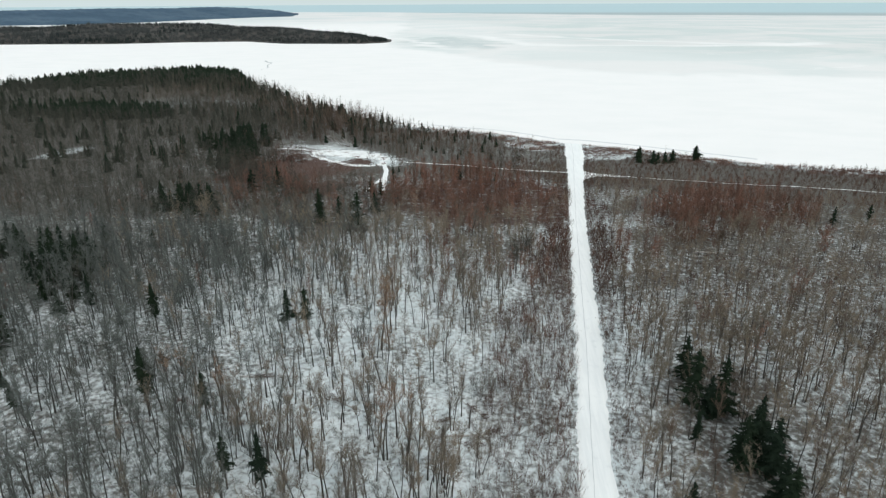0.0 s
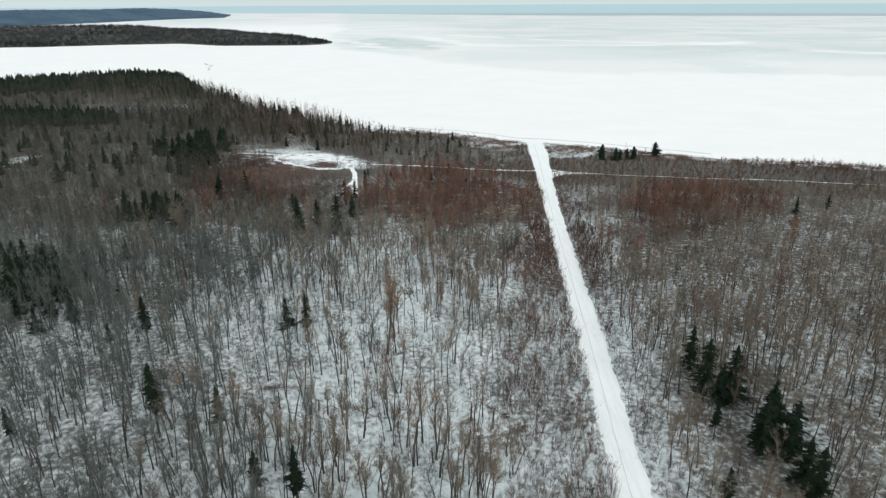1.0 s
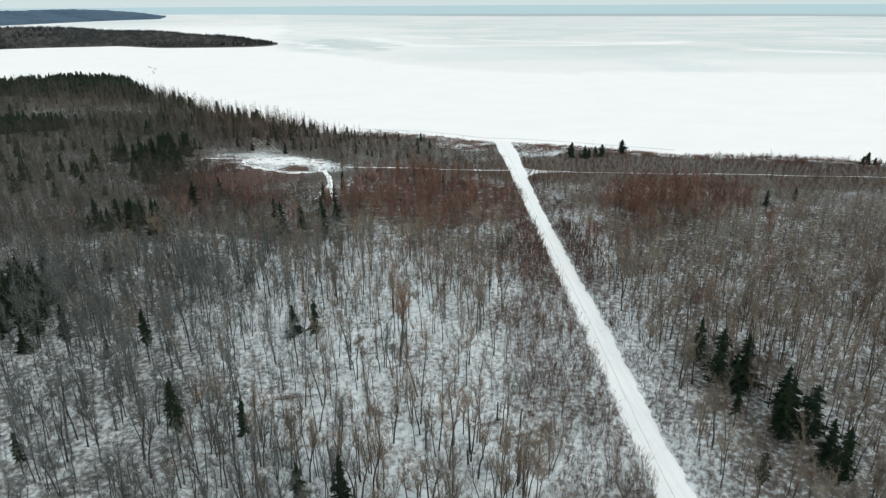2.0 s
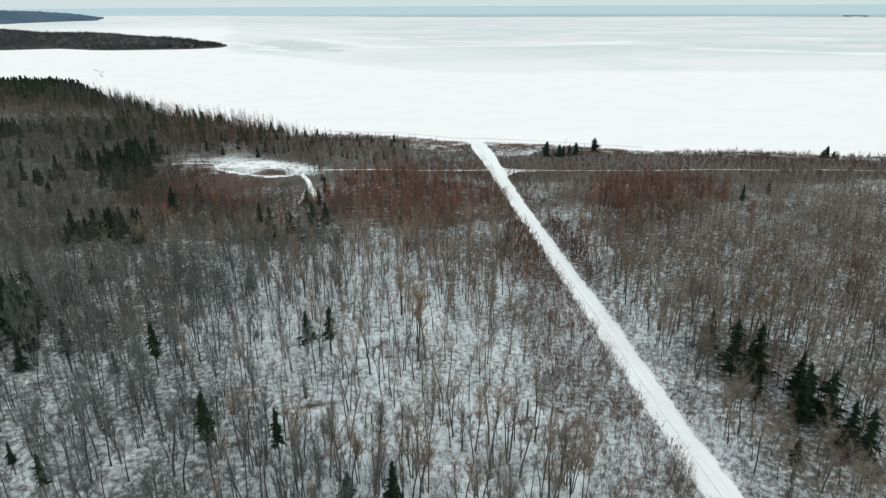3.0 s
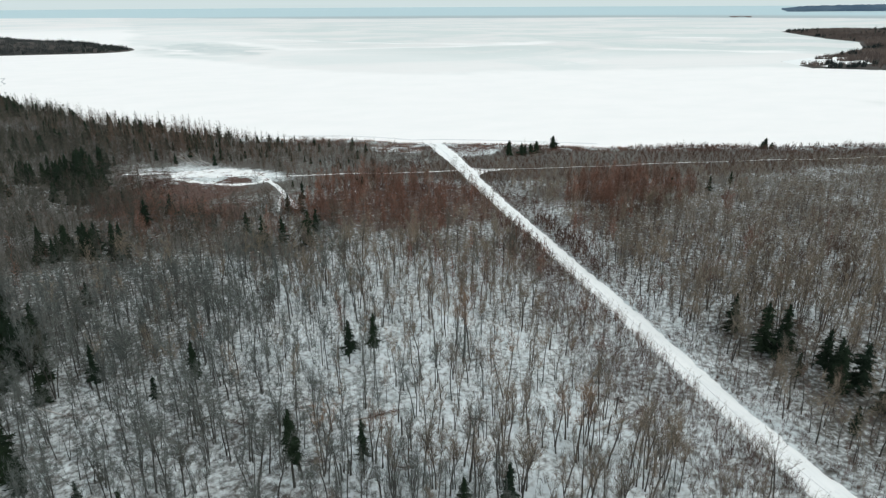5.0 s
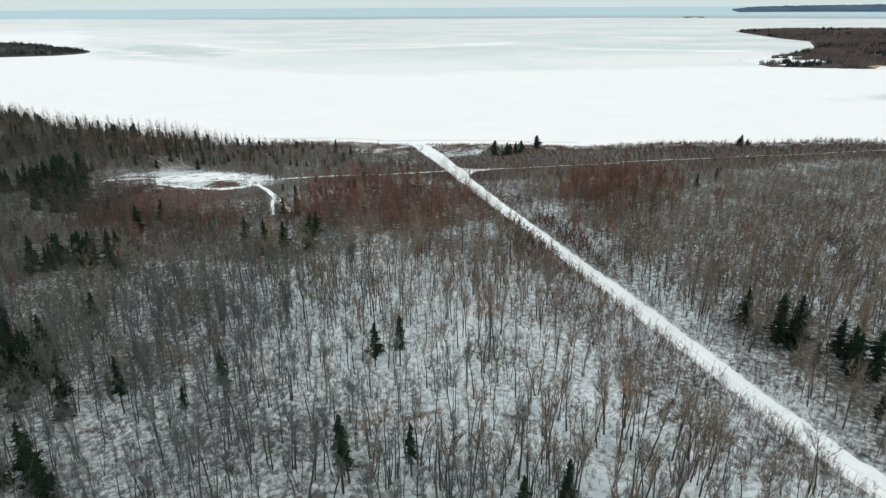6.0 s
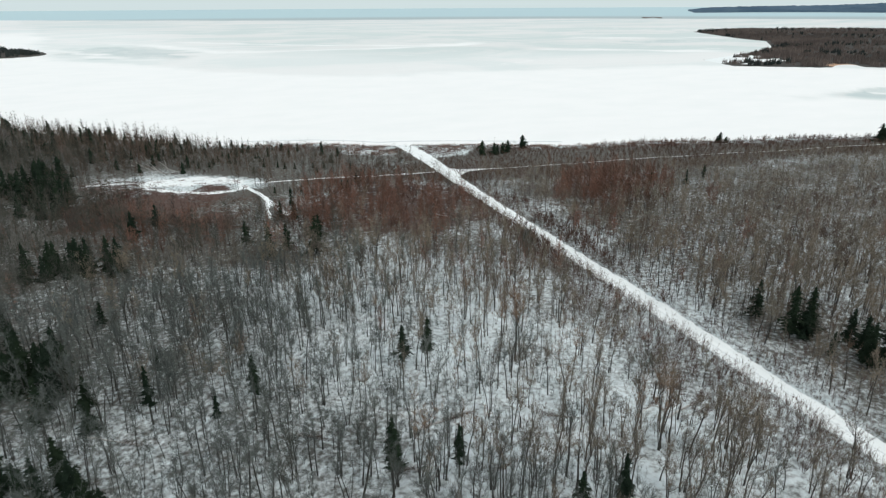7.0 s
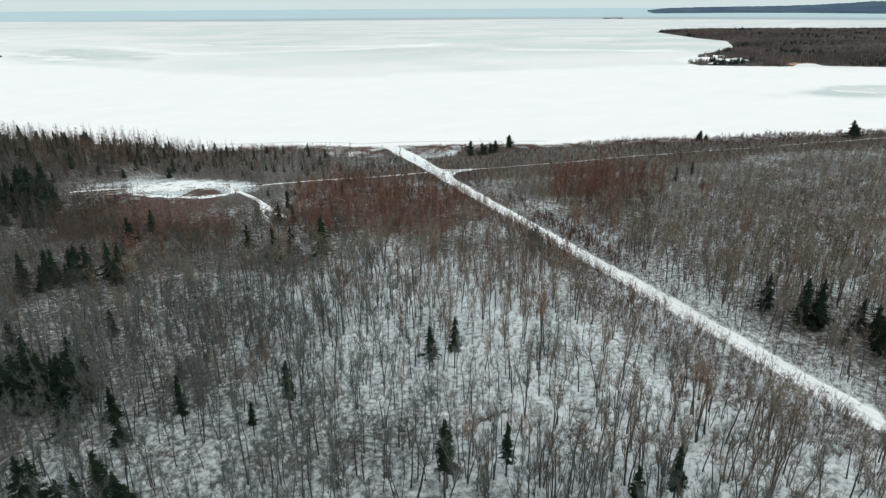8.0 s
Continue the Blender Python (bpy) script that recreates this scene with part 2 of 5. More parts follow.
# a gentle rise on the headland
CRACK = [(-323.8, 951.9), (-312.2, 925.9), (-301.3, 915.8), (-295.5, 878.9), (-284.8, 849.9), (-283.8, 818.8)]
DRIFTS = [([(-79, 1709), (-4, 1564), (53, 1366), (76, 1316), (241, 1281), (478, 1292), (607, 1328)], 34), ([(58, 1696), (192, 1554), (346, 1402), (494, 1328), (629, 1367)], 30), ([(-230, 1560), (-160, 1440), (-120, 1300), (-40, 1180)], 26),
          ([(650, 1090), (760, 1000), (860, 905)], 40), ([(960, 1420), (1120, 1330), (1260, 1260)], 45)]
RISE = (-320, 620, 190, 190, 6.0)


def near_line(x, y, line):
    return np.abs(side_of(x, y, line))


def land_z(x, y):
    d = side_of(x, y, SHORE)
    z = 1.5 + 0.30 * waves(x, y, 60, 3) + 0.10 * waves(x, y, 17, 4)
    cx, cy, rx, ry, top = RISE
    z = z + top * smooth(blob(x, y, cx, cy, rx, ry), 0, 1)
    return -0.8 + (z + 0.8) * smooth(d, -6, 16)


def sea_z(r):
    """The far sheet lifts a little, so that all the sea to the horizon fits into five kilometres."""
    s = np.clip((r - 2500) / 2380, 0, 1)
    far = 2500 + 2380 * s / (1 - 0.84 * s)
    return np.where(r < 2500, 0.0, 79.3 * (1 - r / np.maximum(far, r)))


MID = (-45.0, 10.0)


# ---------------------------------------------------------------- ice, ground, road, trails
def grey_ice(x, y):
    """0 on the snow-covered ice, towards 1 on thinner grey ice, above 1 on dark bare sheets: beyond a line across the bay, and in a few patches."""
    d = -side_of(x, y, ICE_LINE) + 22 * waves(x, y, 160, 51) + 9 * waves(x, y, 45, 52)
    g = 0.55 * smooth(d, -10, 40) + 0.45 * smooth(d, 170, 480)
    for cx, cy, rx, ry, turn, k in ((575, 392, 125, 42, -8, 1.6), (1020, 1195, 150, 60, -25, 1.6), (790, 1063, 30, 14, -25, 1.4), (-80, 1400, 115, 270, 12, 1.45), (480, 1640, 190, 260, -35, 1.15), (760, 1060, 260, 60, -25, 1.0)):
        g = np.maximum(g, k * smooth(blob(x, y, cx, cy, rx, ry, turn) + 0.18 * waves(x, y, 70, 53), 0, 0.35))
    for cx, cy, rx, ry in ((553, 398, 22, 7), (570, 385, 30, 6), (600, 396, 16, 6)):
        g = np.where(blob(x, y, cx, cy, rx, ry, -35) + 0.3 * waves(x, y, 18, 54) > 0, 0.1, g)
    return g


def drift(x, y):
    """Long wavering drifts of snow over the bare ice."""
    out = np.zeros(np.shape(x))
    for line, wide in DRIFTS:
        d = near_line(x + 14 * waves(x, y, 90, 55), y + 14 * waves(x, y, 90, 56), line)
        out = np.maximum(out, smooth(d, wide, wide * 0.25) * (0.75 + 0.25 * waves(x, y, 110, 57)))
    return np.clip(out, 0, 1)


def build_ice():
    rings = np.r_[0.5, np.linspace(60, 480, 10), np.linspace(500, 1700, 80), np.linspace(1750, 4880, 62)]
    a = np.radians(np.r_[np.arange(12, 140, 0.6), np.arange(140, 372, 6.0)])
    n = len(a)
    r, an = np.meshgrid(rings, a, indexing="ij")
    v = np.stack([r * np.cos(an), r * np.sin(an), sea_z(r)], -1).reshape(-1, 3)
    i, j = np.meshgrid(np.arange(len(rings) - 1), np.arange(n), indexing="ij")
    p, q, s, t = i * n + j, (i + 1) * n + j, (i + 1) * n + (j + 1) % n, i * n + (j + 1) % n
    tris = np.concatenate([np.stack([p, q, s], -1).reshape(-1, 3), np.stack([p, s, t], -1).reshape(-1, 3)])
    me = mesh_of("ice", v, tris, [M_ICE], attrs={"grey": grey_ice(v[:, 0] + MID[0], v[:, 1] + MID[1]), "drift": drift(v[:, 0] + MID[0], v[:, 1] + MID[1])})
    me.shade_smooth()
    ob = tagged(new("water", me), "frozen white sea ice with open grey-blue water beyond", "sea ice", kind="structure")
    ob.location = (*MID, 0)


def heath_at(x, y):
    """How much of the ground is russet heath and grass, not snow."""
    d = side_of(x, y, SHORE)
    h = (0.52 - 0.40 * smooth(waves(x, y, 14, 33), 0.0, 0.5)) * smooth(-np.abs(d - 14), -15, -9) * smooth(x, -50, -15)
    h = np.maximum(h, 0.53 * smooth(blob(x, y, -76, 302, 54, 36, -22) + 0.4 * waves(x, y, 22, 31), 0, 0.3))
    h = np.maximum(h, 0.57 * smooth(blob(x, y, -58, 330, 12, 6.5, -30), 0, 0.4))
    h = np.maximum(h, 0.50 * smooth(blob(x, y, 30, 370, 19, 12, -38), 0, 0.3) * smooth(waves(x, y, 8, 78), -0.8, 0.1))
    h = np.maximum(h, 0.46 * smooth(blob(x, y, 68, 358, 20, 21, -25), 0, 0.4))
    h = np.maximum(h, 0.49 * smooth(blob(x, y, 8, 262, 60, 50), 0, 0.4))
    h = np.maximum(h, 0.40 * smooth(blob(x, y, 78, 236, 46, 52, 0) + 0.3 * waves(x, y, 24, 79), 0, 0.5))
    h = np.maximum(h, 0.17 * smooth(blob(x, y, 150, 292, 150, 42, -14), 0, 0.3))
    h = np.maximum(h, 0.47 * smooth(blob(x, y, -96, 346, 26, 18, -25), 0, 0.3))
    h = h - 0.13 * smooth(blob(x, y, -50, 296, 22, 26, 0) + 0.35 * waves(x, y, 10, 34), 0, 0.4)
    h = np.maximum(h, 0.46 * smooth(blob(x, y, -98, 352, 27, 13, -28), 0, 0.3))
    snow = smooth(blob(x, y, -62, 338, 24, 14, -28), 0, 0.4) * (blob(x, y, -58, 330, 12, 6.5, -30) < 0) * (1 - 0.8 * smooth(-76 - x + 6 * waves(x, y, 9, 74), 0, 10))
    return h * (1 - snow) - 0.35 * snow


def russet(x, y):
    """Where the russet trees and thickets stand."""
    w = 0.25 * waves(x, y, 30, 8)
    a = smooth(blob(x, y, -1, 266, 46, 46, 0) + w, 0, 0.25)
    b = smooth(blob(x, y, 97, 244, 42, 26, 35) + w, 0, 0.25)
    c = 0.55 * smooth(blob(x, y, -85, 265, 34, 34, -30) + w, 0, 0.4)
    d = 0.35 * smooth(blob(x, y, 22, 197, 60, 30, 0) + w, 0, 0.6)
    return np.maximum.reduce([a, b, c, d])


def shore_brush(x, y):
    """The belt of low brown brush behind the shore, east of the road."""
    a = smooth(side_of(x, y, SHORE), 70, 40) * smooth(x, 30, 55)
    return np.maximum(a, smooth(blob(x, y, 123, 293, 150, 34, -14), 0, 0.4))


def low_brush(x, y):
    """Where low brown brush takes the place of trees."""
    c = 0.9 * smooth(blob(x, y, 35, 187, 17, 60, -10), 0, 0.4)
    e = 0.93 * smooth(blob(x, y, 21, 112, 17, 58, -3) + 0.25 * waves(x, y, 18, 26), 0, 0.35)
    return np.maximum.reduce([shore_brush(x, y), c, e])


def litter_at(x, y):
    """How far brush, needles and leaf litter hide the snow: little in the open woods by the road, much in the dense ones."""
    w = waves(x, y, 40, 14)
    left = 0.50 * smooth(-46 - 0.22 * (y - 140) + 14 * w - x, -15, 45) + 0.75 * smooth(y + 0.45 * (-70 - x), 150, 210) * smooth(-40 + 14 * w - x, -10, 40)
    deep = smooth(y + 16 * w, 190, 240) * np.where(x < 40, 1.0 + 0.5 * smooth(-20 - x, 0, 60) + 0.6 * smooth(-150 - x, 0, 80), 1.0)
    right = (0.62 + 0.5 * smooth(y, 130, 200)) * smooth(x + 8 * w, 40, 70)
    right = np.maximum(right, 1.1 * smooth(blob(x, y, 55, 105, 21, 50, -6) + 0.3 * w, 0, 0.6))
    snowy = smooth(blob(x, y, -73, 342, 46, 19, -28), -0.05, 0.2)
    snowy = np.maximum(snowy, smooth(blob(x, y, -228, 339, 10, 22, -24), 0, 0.4))
    snowy = np.maximum(snowy, 0.4 * smooth(blob(x, y, -80, 366, 14, 15, 0), 0, 0.4))
    open_shore = np.maximum(smooth(blob(x, y, 68, 358, 22, 23, -25), -0.05, 0.2), smooth(blob(x, y, 30, 370, 17, 10, -38), 0, 0.2))
    right = np.maximum(right, 2.0 * shore_brush(x, y))
    right = np.maximum(right, (0.2 + 0.6 * smooth(y, 140, 190)) * low_brush(x, y))
    deep = deep * (1 + 0.6 * smooth(y, 285, 320) * smooth(x, -75, -45))
    beach = np.where(x > -60, smooth(side_of(x, y, SHORE), 14, 22), 1.0)
    return beach * np.clip(np.maximum.reduce([left, deep, right]), 0, 2.0) * (1 - snowy) * (1 - open_shore) * (1 - 0.5 * smooth(blob(x, y, -225, 520, 62, 42, 0), 0, 0.6)) + 0.12 * w


def build_ground():
    xs = np.r_[np.arange(-1500, -480, 24), np.arange(-480, 420, 5), np.arange(420, 1100, 24)]
    ys = np.r_[np.arange(-500, 40, 18), np.arange(40, 440, 5), np.arange(440, 840, 8)]
    x, y = np.meshgrid(xs, ys, indexing="ij")
    z = land_z(x, y)
    v = np.stack([x, y, z], -1).reshape(-1, 3)
    i, j = np.meshgrid(np.arange(len(xs) - 1), np.arange(len(ys) - 1), indexing="ij")
    m = len(ys)
    p, q, s, t = i * m + j, (i + 1) * m + j, (i + 1) * m + j + 1, i * m + j + 1
    tris = np.concatenate([np.stack([p, q, s], -1).reshape(-1, 3), np.stack([p, s, t], -1).reshape(-1, 3)])
    tris = tris[(v[tris][:, :, 2] > -0.75).any(1)]
    me = mesh_of("ground", v, tris, [M_FLOOR], attrs={"heath": heath_at(x, y).ravel(), "litter": litter_at(x, y).ravel()})
    me.shade_smooth()
    tagged(new("ground", me), "snow-covered forest floor with brown litter showing through", "ground", kind="structure")


def along(line, step):
    """Places at even steps along a polyline."""
    p = np.array(line, float)
    d = np.r_[0, np.cumsum(np.hypot(*np.diff(p, axis=0).T))]
    k = np.linspace(0, d[-1], max(2, int(d[-1] / step)))
    return np.stack([np.interp(k, d, p[:, 0]), np.interp(k, d, p[:, 1])], -1)


def ribbon(name, left, right, lift, mat, seed, ragged=0.5, across=6, step=1.6):
    """A strip of packed snow between two lines, draped over the ground, with ragged edges and a rounded rim."""
    n = max(len(along(left, step)), len(along(right, step)))
    rs = np.random.RandomState(seed)

    def even(line):
        p = along(line, 0.5)
        return p[np.linspace(0, len(p) - 1, n).astype(int)]

    a, b = even(left), even(right)
    w = np.linspace(0, 1, across)
    la = np.convolve(rs.normal(0, ragged, n + 4), np.ones(3) / 2.2, "same")[2:-2]
    lb = np.convolve(rs.normal(0, ragged, n + 4), np.ones(3) / 2.2, "same")[2:-2]
    d = (b - a) / np.hypot(*(b - a).T)[:, None]
    a, b = a + d * la[:, None], b + d * lb[:, None]
    xy = a[:, None] + (b - a)[:, None] * w[None, :, None]
    hump = lift * np.r_[-0.6, np.ones(across - 2), -0.6][None]
    z = land_z(xy[..., 0], xy[..., 1]) + hump + rs.normal(0, 0.012, xy.shape[:2])
    v = np.concatenate([xy, z[..., None]], -1).reshape(-1, 3)
    i, j = np.meshgrid(np.arange(n - 1), np.arange(across - 1), indexing="ij")
    p, q, s, t = i * across + j, i * across + j + 1, (i + 1) * across + j + 1, (i + 1) * across + j
    tris = np.concatenate([np.stack([p, q, s], -1).reshape(-1, 3), np.stack([p, s, t], -1).reshape(-1, 3)])
    me = mesh_of(name, v, tris, [mat])
    me.shade_smooth()
    return new(name, me)


def offset(line, by):
    p = np.array(line, float)
    d = np.gradient(p, axis=0)
    d /= np.hypot(*d.T)[:, None]
    return [tuple(q) for q in p + np.stack([d[:, 1], -d[:, 0]], -1) * by]


def ice_ridge():
    """A low broken ridge of ice that runs along the shore."""
    p = along(offset([q for q in SHORE if -60 < q[0] < 150], -9), 2.0)
    rs = np.random.RandomState(77)
    n = len(p)
    d = np.gradient(p, axis=0)
    side = np.stack([d[:, 1], -d[:, 0]], -1) / np.hypot(*d.T)[:, None]
    rows = []
    for k, hgt in ((-1.6, -0.05), (-0.5, 0.2), (0.4, 0.14), (1.5, -0.05)):
        rows.append(np.c_[p + side * (k + rs.normal(0, 0.25, (n, 1))), hgt * rs.uniform(0.2, 1.3, n)])
    v = np.stack(rows, 1).reshape(-1, 3)
    i, j = np.meshgrid(np.arange(n - 1), np.arange(3), indexing="ij")
    a, b, c, e = i * 4 + j, i * 4 + j + 1, (i + 1) * 4 + j + 1, (i + 1) * 4 + j
    tris = np.concatenate([np.stack([a, b, c], -1).reshape(-1, 3), np.stack([a, c, e], -1).reshape(-1, 3)])
    tagged(new("ice_ridge", mesh_of("ice_ridge", v, tris, [M_RIDGE])), "low broken ice ridge along the shore", "ice ridge", kind="structure")


def ice_crack(line):
    """A narrow refrozen crack in the ice."""
    p = along(line, 4.0)
    rs = np.random.RandomState(78)
    n = len(p)
    half = np.c_[rs.normal(0, 0.4, n), rs.uniform(0.9, 3.2, n)]
    v = np.concatenate([np.c_[p - half, np.full(n, 0.06)], np.c_[p + half, np.full(n, 0.06)]])
    v[:, 2] += sea_z(np.hypot(v[:, 0] - MID[0], v[:, 1] - MID[1]))
    i = np.arange(n - 1)
    tris = np.concatenate([np.stack([i, i + 1, n + i + 1], -1), np.stack([i, n + i + 1, n + i], -1)])
    tagged(new("ice_crack", mesh_of("ice_crack", v, tris, [M_CRACK])), "thin grey refrozen crack in the sea ice", "ice crack", kind="structure")


build_ice()
ice_ridge()
ice_crack(CRACK)
build_ground()
tagged(ribbon("road", ROAD_L, ROAD_R, 0.16, M_ROAD, 5, 0.30, 11, 0.8), "straight snow-covered road cut through the forest", "road", kind="structure")
for k, across in enumerate((0.42,)):
    rut = [tuple(p + (q - p) * across) for p, q in zip(along(ROAD_L, 0.5)[np.linspace(0, len(along(ROAD_L, 0.5)) - 1, 60).astype(int)], along(ROAD_R, 0.5)[np.linspace(0, len(along(ROAD_R, 0.5)) - 1, 60).astype(int)])]
    tagged(ribbon("wheel_track", offset(rut, -0.17), offset(rut, 0.17), 0.20, M_RUT, 50 + k, 0.05, 4), "worn wheel track in the packed snow of the road", "wheel track", kind="structure")
for k, (line, wide) in enumerate([(TRAIL_L, 0.85), (TRAIL_R, 0.32), (TRAIL_FORK, 0.13), (TRACK, 1.4), (TRACK_B, 0.9)]):
    tagged(ribbon("trail", offset(line, -wide), offset(line, wide), 0.13, M_ROAD, 20 + k, 0.3, 5), "narrow snow-covered track through brown brush", "trail", kind="structure")


tagged(ribbon("trail", [(50.5, 295), (59, 303.5), (74, 301.8)], [(51.5, 317), (60, 308.5), (74, 304)], 0.13, M_ROAD, 41, 0.3, 6), "snow-covered fork where a track leaves the road", "trail", kind="structure")
SNOW_TOP = [(-91, 352), (-79, 358), (-64, 355), (-51, 347), (-43, 334)]
SNOW_LOW = [(-89, 343), (-77, 340), (-64, 335), (-52, 334), (-46, 330)]
tagged(ribbon("snowfield", SNOW_LOW, SNOW_TOP, 0.12, M_PATCHY, 31, 1.3, 7), "open snow with heath poking through on the clearing", "snow", kind="structure")
LOOP_A = [(-88, 341), (-75, 329), (-62, 319.5), (-51, 318), (-45, 325)]
tagged(ribbon("snowfield", offset(LOOP_A, 2.6), offset(LOOP_A, -2.2), 0.14, M_PATCHY, 32, 0.9, 6), "open snow round a heath patch on the clearing", "snow", kind="structure")


# ---------------------------------------------------------------- trees
class Shape:
    """Gathers tubes and thin blades into one array mesh. Slot 0 is wood, slot 1 twigs or needles."""

    def __init__(self, seed):
        self.r = np.random.RandomState(seed)
        self.v, self.f, self.s, self.n = [], [], [], 0

    def add(self, v, f, slot):
        self.v.append(np.asarray(v, float))
        self.f.append(np.asarray(f, int) + self.n)
        self.s.append(np.full(len(f), slot))
        self.n += len(v)

    def tube(self, pts, radii, sides=4, slot=0):
        pts = np.asarray(pts, float)
        d = pts[-1] - pts[0]
        d = d / np.linalg.norm(d)
        u = np.cross(d, (0.3, 0.9, 0.2))
        u /= np.linalg.norm(u)
        w = np.cross(d, u)
        a = np.arange(sides) * 2 * np.pi / sides
        ring = np.cos(a)[:, None] * u + np.sin(a)[:, None] * w
        v = (pts[:, None] + ring[None] * np.asarray(radii)[:, None, None]).reshape(-1, 3)
        f = []
        for i in range(len(pts) - 1):
            for j in range(sides):
                p, q = i * sides + j, i * sides + (j + 1) % sides
                f += [(p, q, q + sides), (p, q + sides, p + sides)]
        self.add(v, f, slot)

    def blades(self, p0, p1, wide, slot=1):
        """Thin tapering triangles from p0 to p1."""
        p0, p1 = np.asarray(p0, float), np.asarray(p1, float)
        n = len(p0)
        s = np.cross(p1 - p0, self.r.normal(0, 1, (n, 3)))
        s *= (np.asarray(wide) / 2 / np.maximum(np.linalg.norm(s, axis=1), 1e-6)).reshape(-1, 1) if np.ndim(wide) else wide / 2 / np.maximum(np.linalg.norm(s, axis=1), 1e-6)[:, None]
        v = np.stack([p0 - s, p0 + s, p1], 1).reshape(-1, 3)
        self.add(v, np.arange(3 * n).reshape(n, 3), slot)

    def crooked(self, p, d, length, n, wobble, lift):
        """A line of n pieces that starts at p towards d, wanders and turns upwards."""
        pts, d = [np.asarray(p, float)], np.asarray(d, float) / np.linalg.norm(d)
        for _ in range(n):
            d = d + self.r.normal(0, wobble, 3) + (0, 0, lift)
            d = d / np.linalg.norm(d)
            pts.append(pts[-1] + d * length / n)
        return np.array(pts)

    def on(self, seg, n):
        """n places on line pieces, longer pieces more often."""
        w = np.linalg.norm(seg[:, 1] - seg[:, 0], axis=1)
        i, q = self.r.choice(len(seg), n, p=w / w.sum()), self.r.rand(n)[:, None]
        return seg[i, 0] * (1 - q) + seg[i, 1] * q

    def out(self):
        return np.concatenate(self.v), np.concatenate(self.f), np.concatenate(self.s)


def hardwood(seed, lod, spread=1.0, twigs=0, sparse=False):
    """A bare hardwood 13 m high: a crooked trunk that forks into steep leaders, side limbs and fine twigs. lod 0 is the nearest, 2 the farthest."""
    g = Shape(seed)
    r = g.r
    h = 12.8 * r.uniform(0.88, 1.12)
    stems = 1 if lod == 2 else int(r.choice([1, 1, 1, 1, 1, 2, 3]))
    a0 = r.uniform(0, 6.28)
    limbs = []
    for st in range(stems):
        a = a0 + st * 6.28 / stems
        away = np.array([math.cos(a), math.sin(a), 0.0])
        hs = h * (1 - 0.15 * st * r.rand())
        fork = hs * r.uniform(0.42, 0.68)
        lean = away * (0.02 if stems == 1 else 0.08) + r.normal(0, 0.04, 3) * (1, 1, 0) + (0, 0, 1)
        trunk = g.crooked(away * (0.0 if stems == 1 else 0.25) - (0, 0, 0.15), lean, fork, (5, 3, 2)[lod], 0.06, 0.06)
        base = r.uniform(0.12, 0.18) * (1.0, 0.8, 0.7)[stems - 1] * (1.0, 0.74, 0.55)[lod] * (0.8 if sparse else 1.0)
        k = np.linspace(0, 1, len(trunk))
        g.tube(trunk, base * (1 - 0.38 * k + 0.25 * (k == 0)), (6, 4, 3)[lod], 0)
        nl = int(r.choice([1, 2, 2, 3, 3])) if lod < 2 else 3
        b0 = r.uniform(0, 6.28)
        for i in range(nl):
            b = b0 + i * 6.28 / nl + r.normal(0, 0.35)
            sp = (0.06 if nl == 1 else r.uniform(0.10, 0.32)) * spread
            pts = g.crooked(trunk[-1], np.array([math.cos(b) * sp, math.sin(b) * sp, 1.0]), (hs - fork) * r.uniform(0.78, 1.06), (4, 3, 2)[lod], 0.12, 0.08)
            rad = base * (0.52 if nl == 1 else 0.32)
            q = np.linspace(0, 1, len(pts))
            if lod < 2:
                g.tube(pts, rad * (1 - 0.85 * q), (4, 3)[lod], lod)
            else:
                g.blades(pts[:-1], pts[1:], rad * (0.8 if sparse else 1.1), 1)
            limbs.append(pts)
        for i in range(r.randint(2, 5) if lod < 2 else 2):
            b = r.uniform(0, 6.28)
            p = trunk[-1] + (trunk[-2] - trunk[-1]) * r.uniform(0.1, 0.95)
            pts = g.crooked(p, np.array([math.cos(b), math.sin(b), r.uniform(0.5, 1.1)]), r.uniform(1.8, 3.6) * min(1.2, spread), 3, 0.16, 0.16)
            if lod == 0:
                g.tube(pts, base * 0.28 * np.linspace(1, 0.25, 4), 3, 0)
            else:
                g.blades(pts[:-1], pts[1:], base * 0.45, min(1, lod))
            limbs.append(pts)
    seg = np.concatenate([np.stack([p[:-1], p[1:]], 1) for p in limbs])
    # side branches, then twigs on branches and limbs
    nb = (34, 20, 10)[lod]
    at = g.on(seg, nb)
    an, up = r.uniform(0, 6.28, nb), r.uniform(0.6, 1.7, nb)
    out = up * r.uniform(0.35, 1.0, nb) * spread
    mid = at + np.stack([np.cos(an) * out, np.sin(an) * out, up * 0.7], -1) * 0.5
    to = mid + np.stack([np.cos(an) * out * 0.4, np.sin(an) * out * 0.4, up * 0.75], -1) + r.normal(0, 0.14, (nb, 3))
    g.blades(at, mid * 0.7 + to * 0.3, (0.06, 0.06, 0.07)[lod], min(1, lod))
    if lod < 2:
        g.blades(mid, to, 0.04, min(1, lod))
    seg = np.concatenate([seg, np.stack([at, mid], 1), np.stack([mid, to], 1), np.stack([mid, to], 1)])
    nt = twigs or (700, 410, 125)[lod]
    at = g.on(seg, nt) + r.normal(0, (0.05, 0.12, 0.55)[lod], (nt, 3))
    an, up = r.uniform(0, 6.28, nt), r.uniform(0.2, 0.95, nt)
    out = r.uniform(0.1, 0.85, nt) * min(1.3, spread)
    g.blades(at, at + np.stack([np.cos(an) * out, np.sin(an) * out, up], -1), (0.036, 0.050, 0.15 if sparse else 0.098)[lod])
    return g.out()


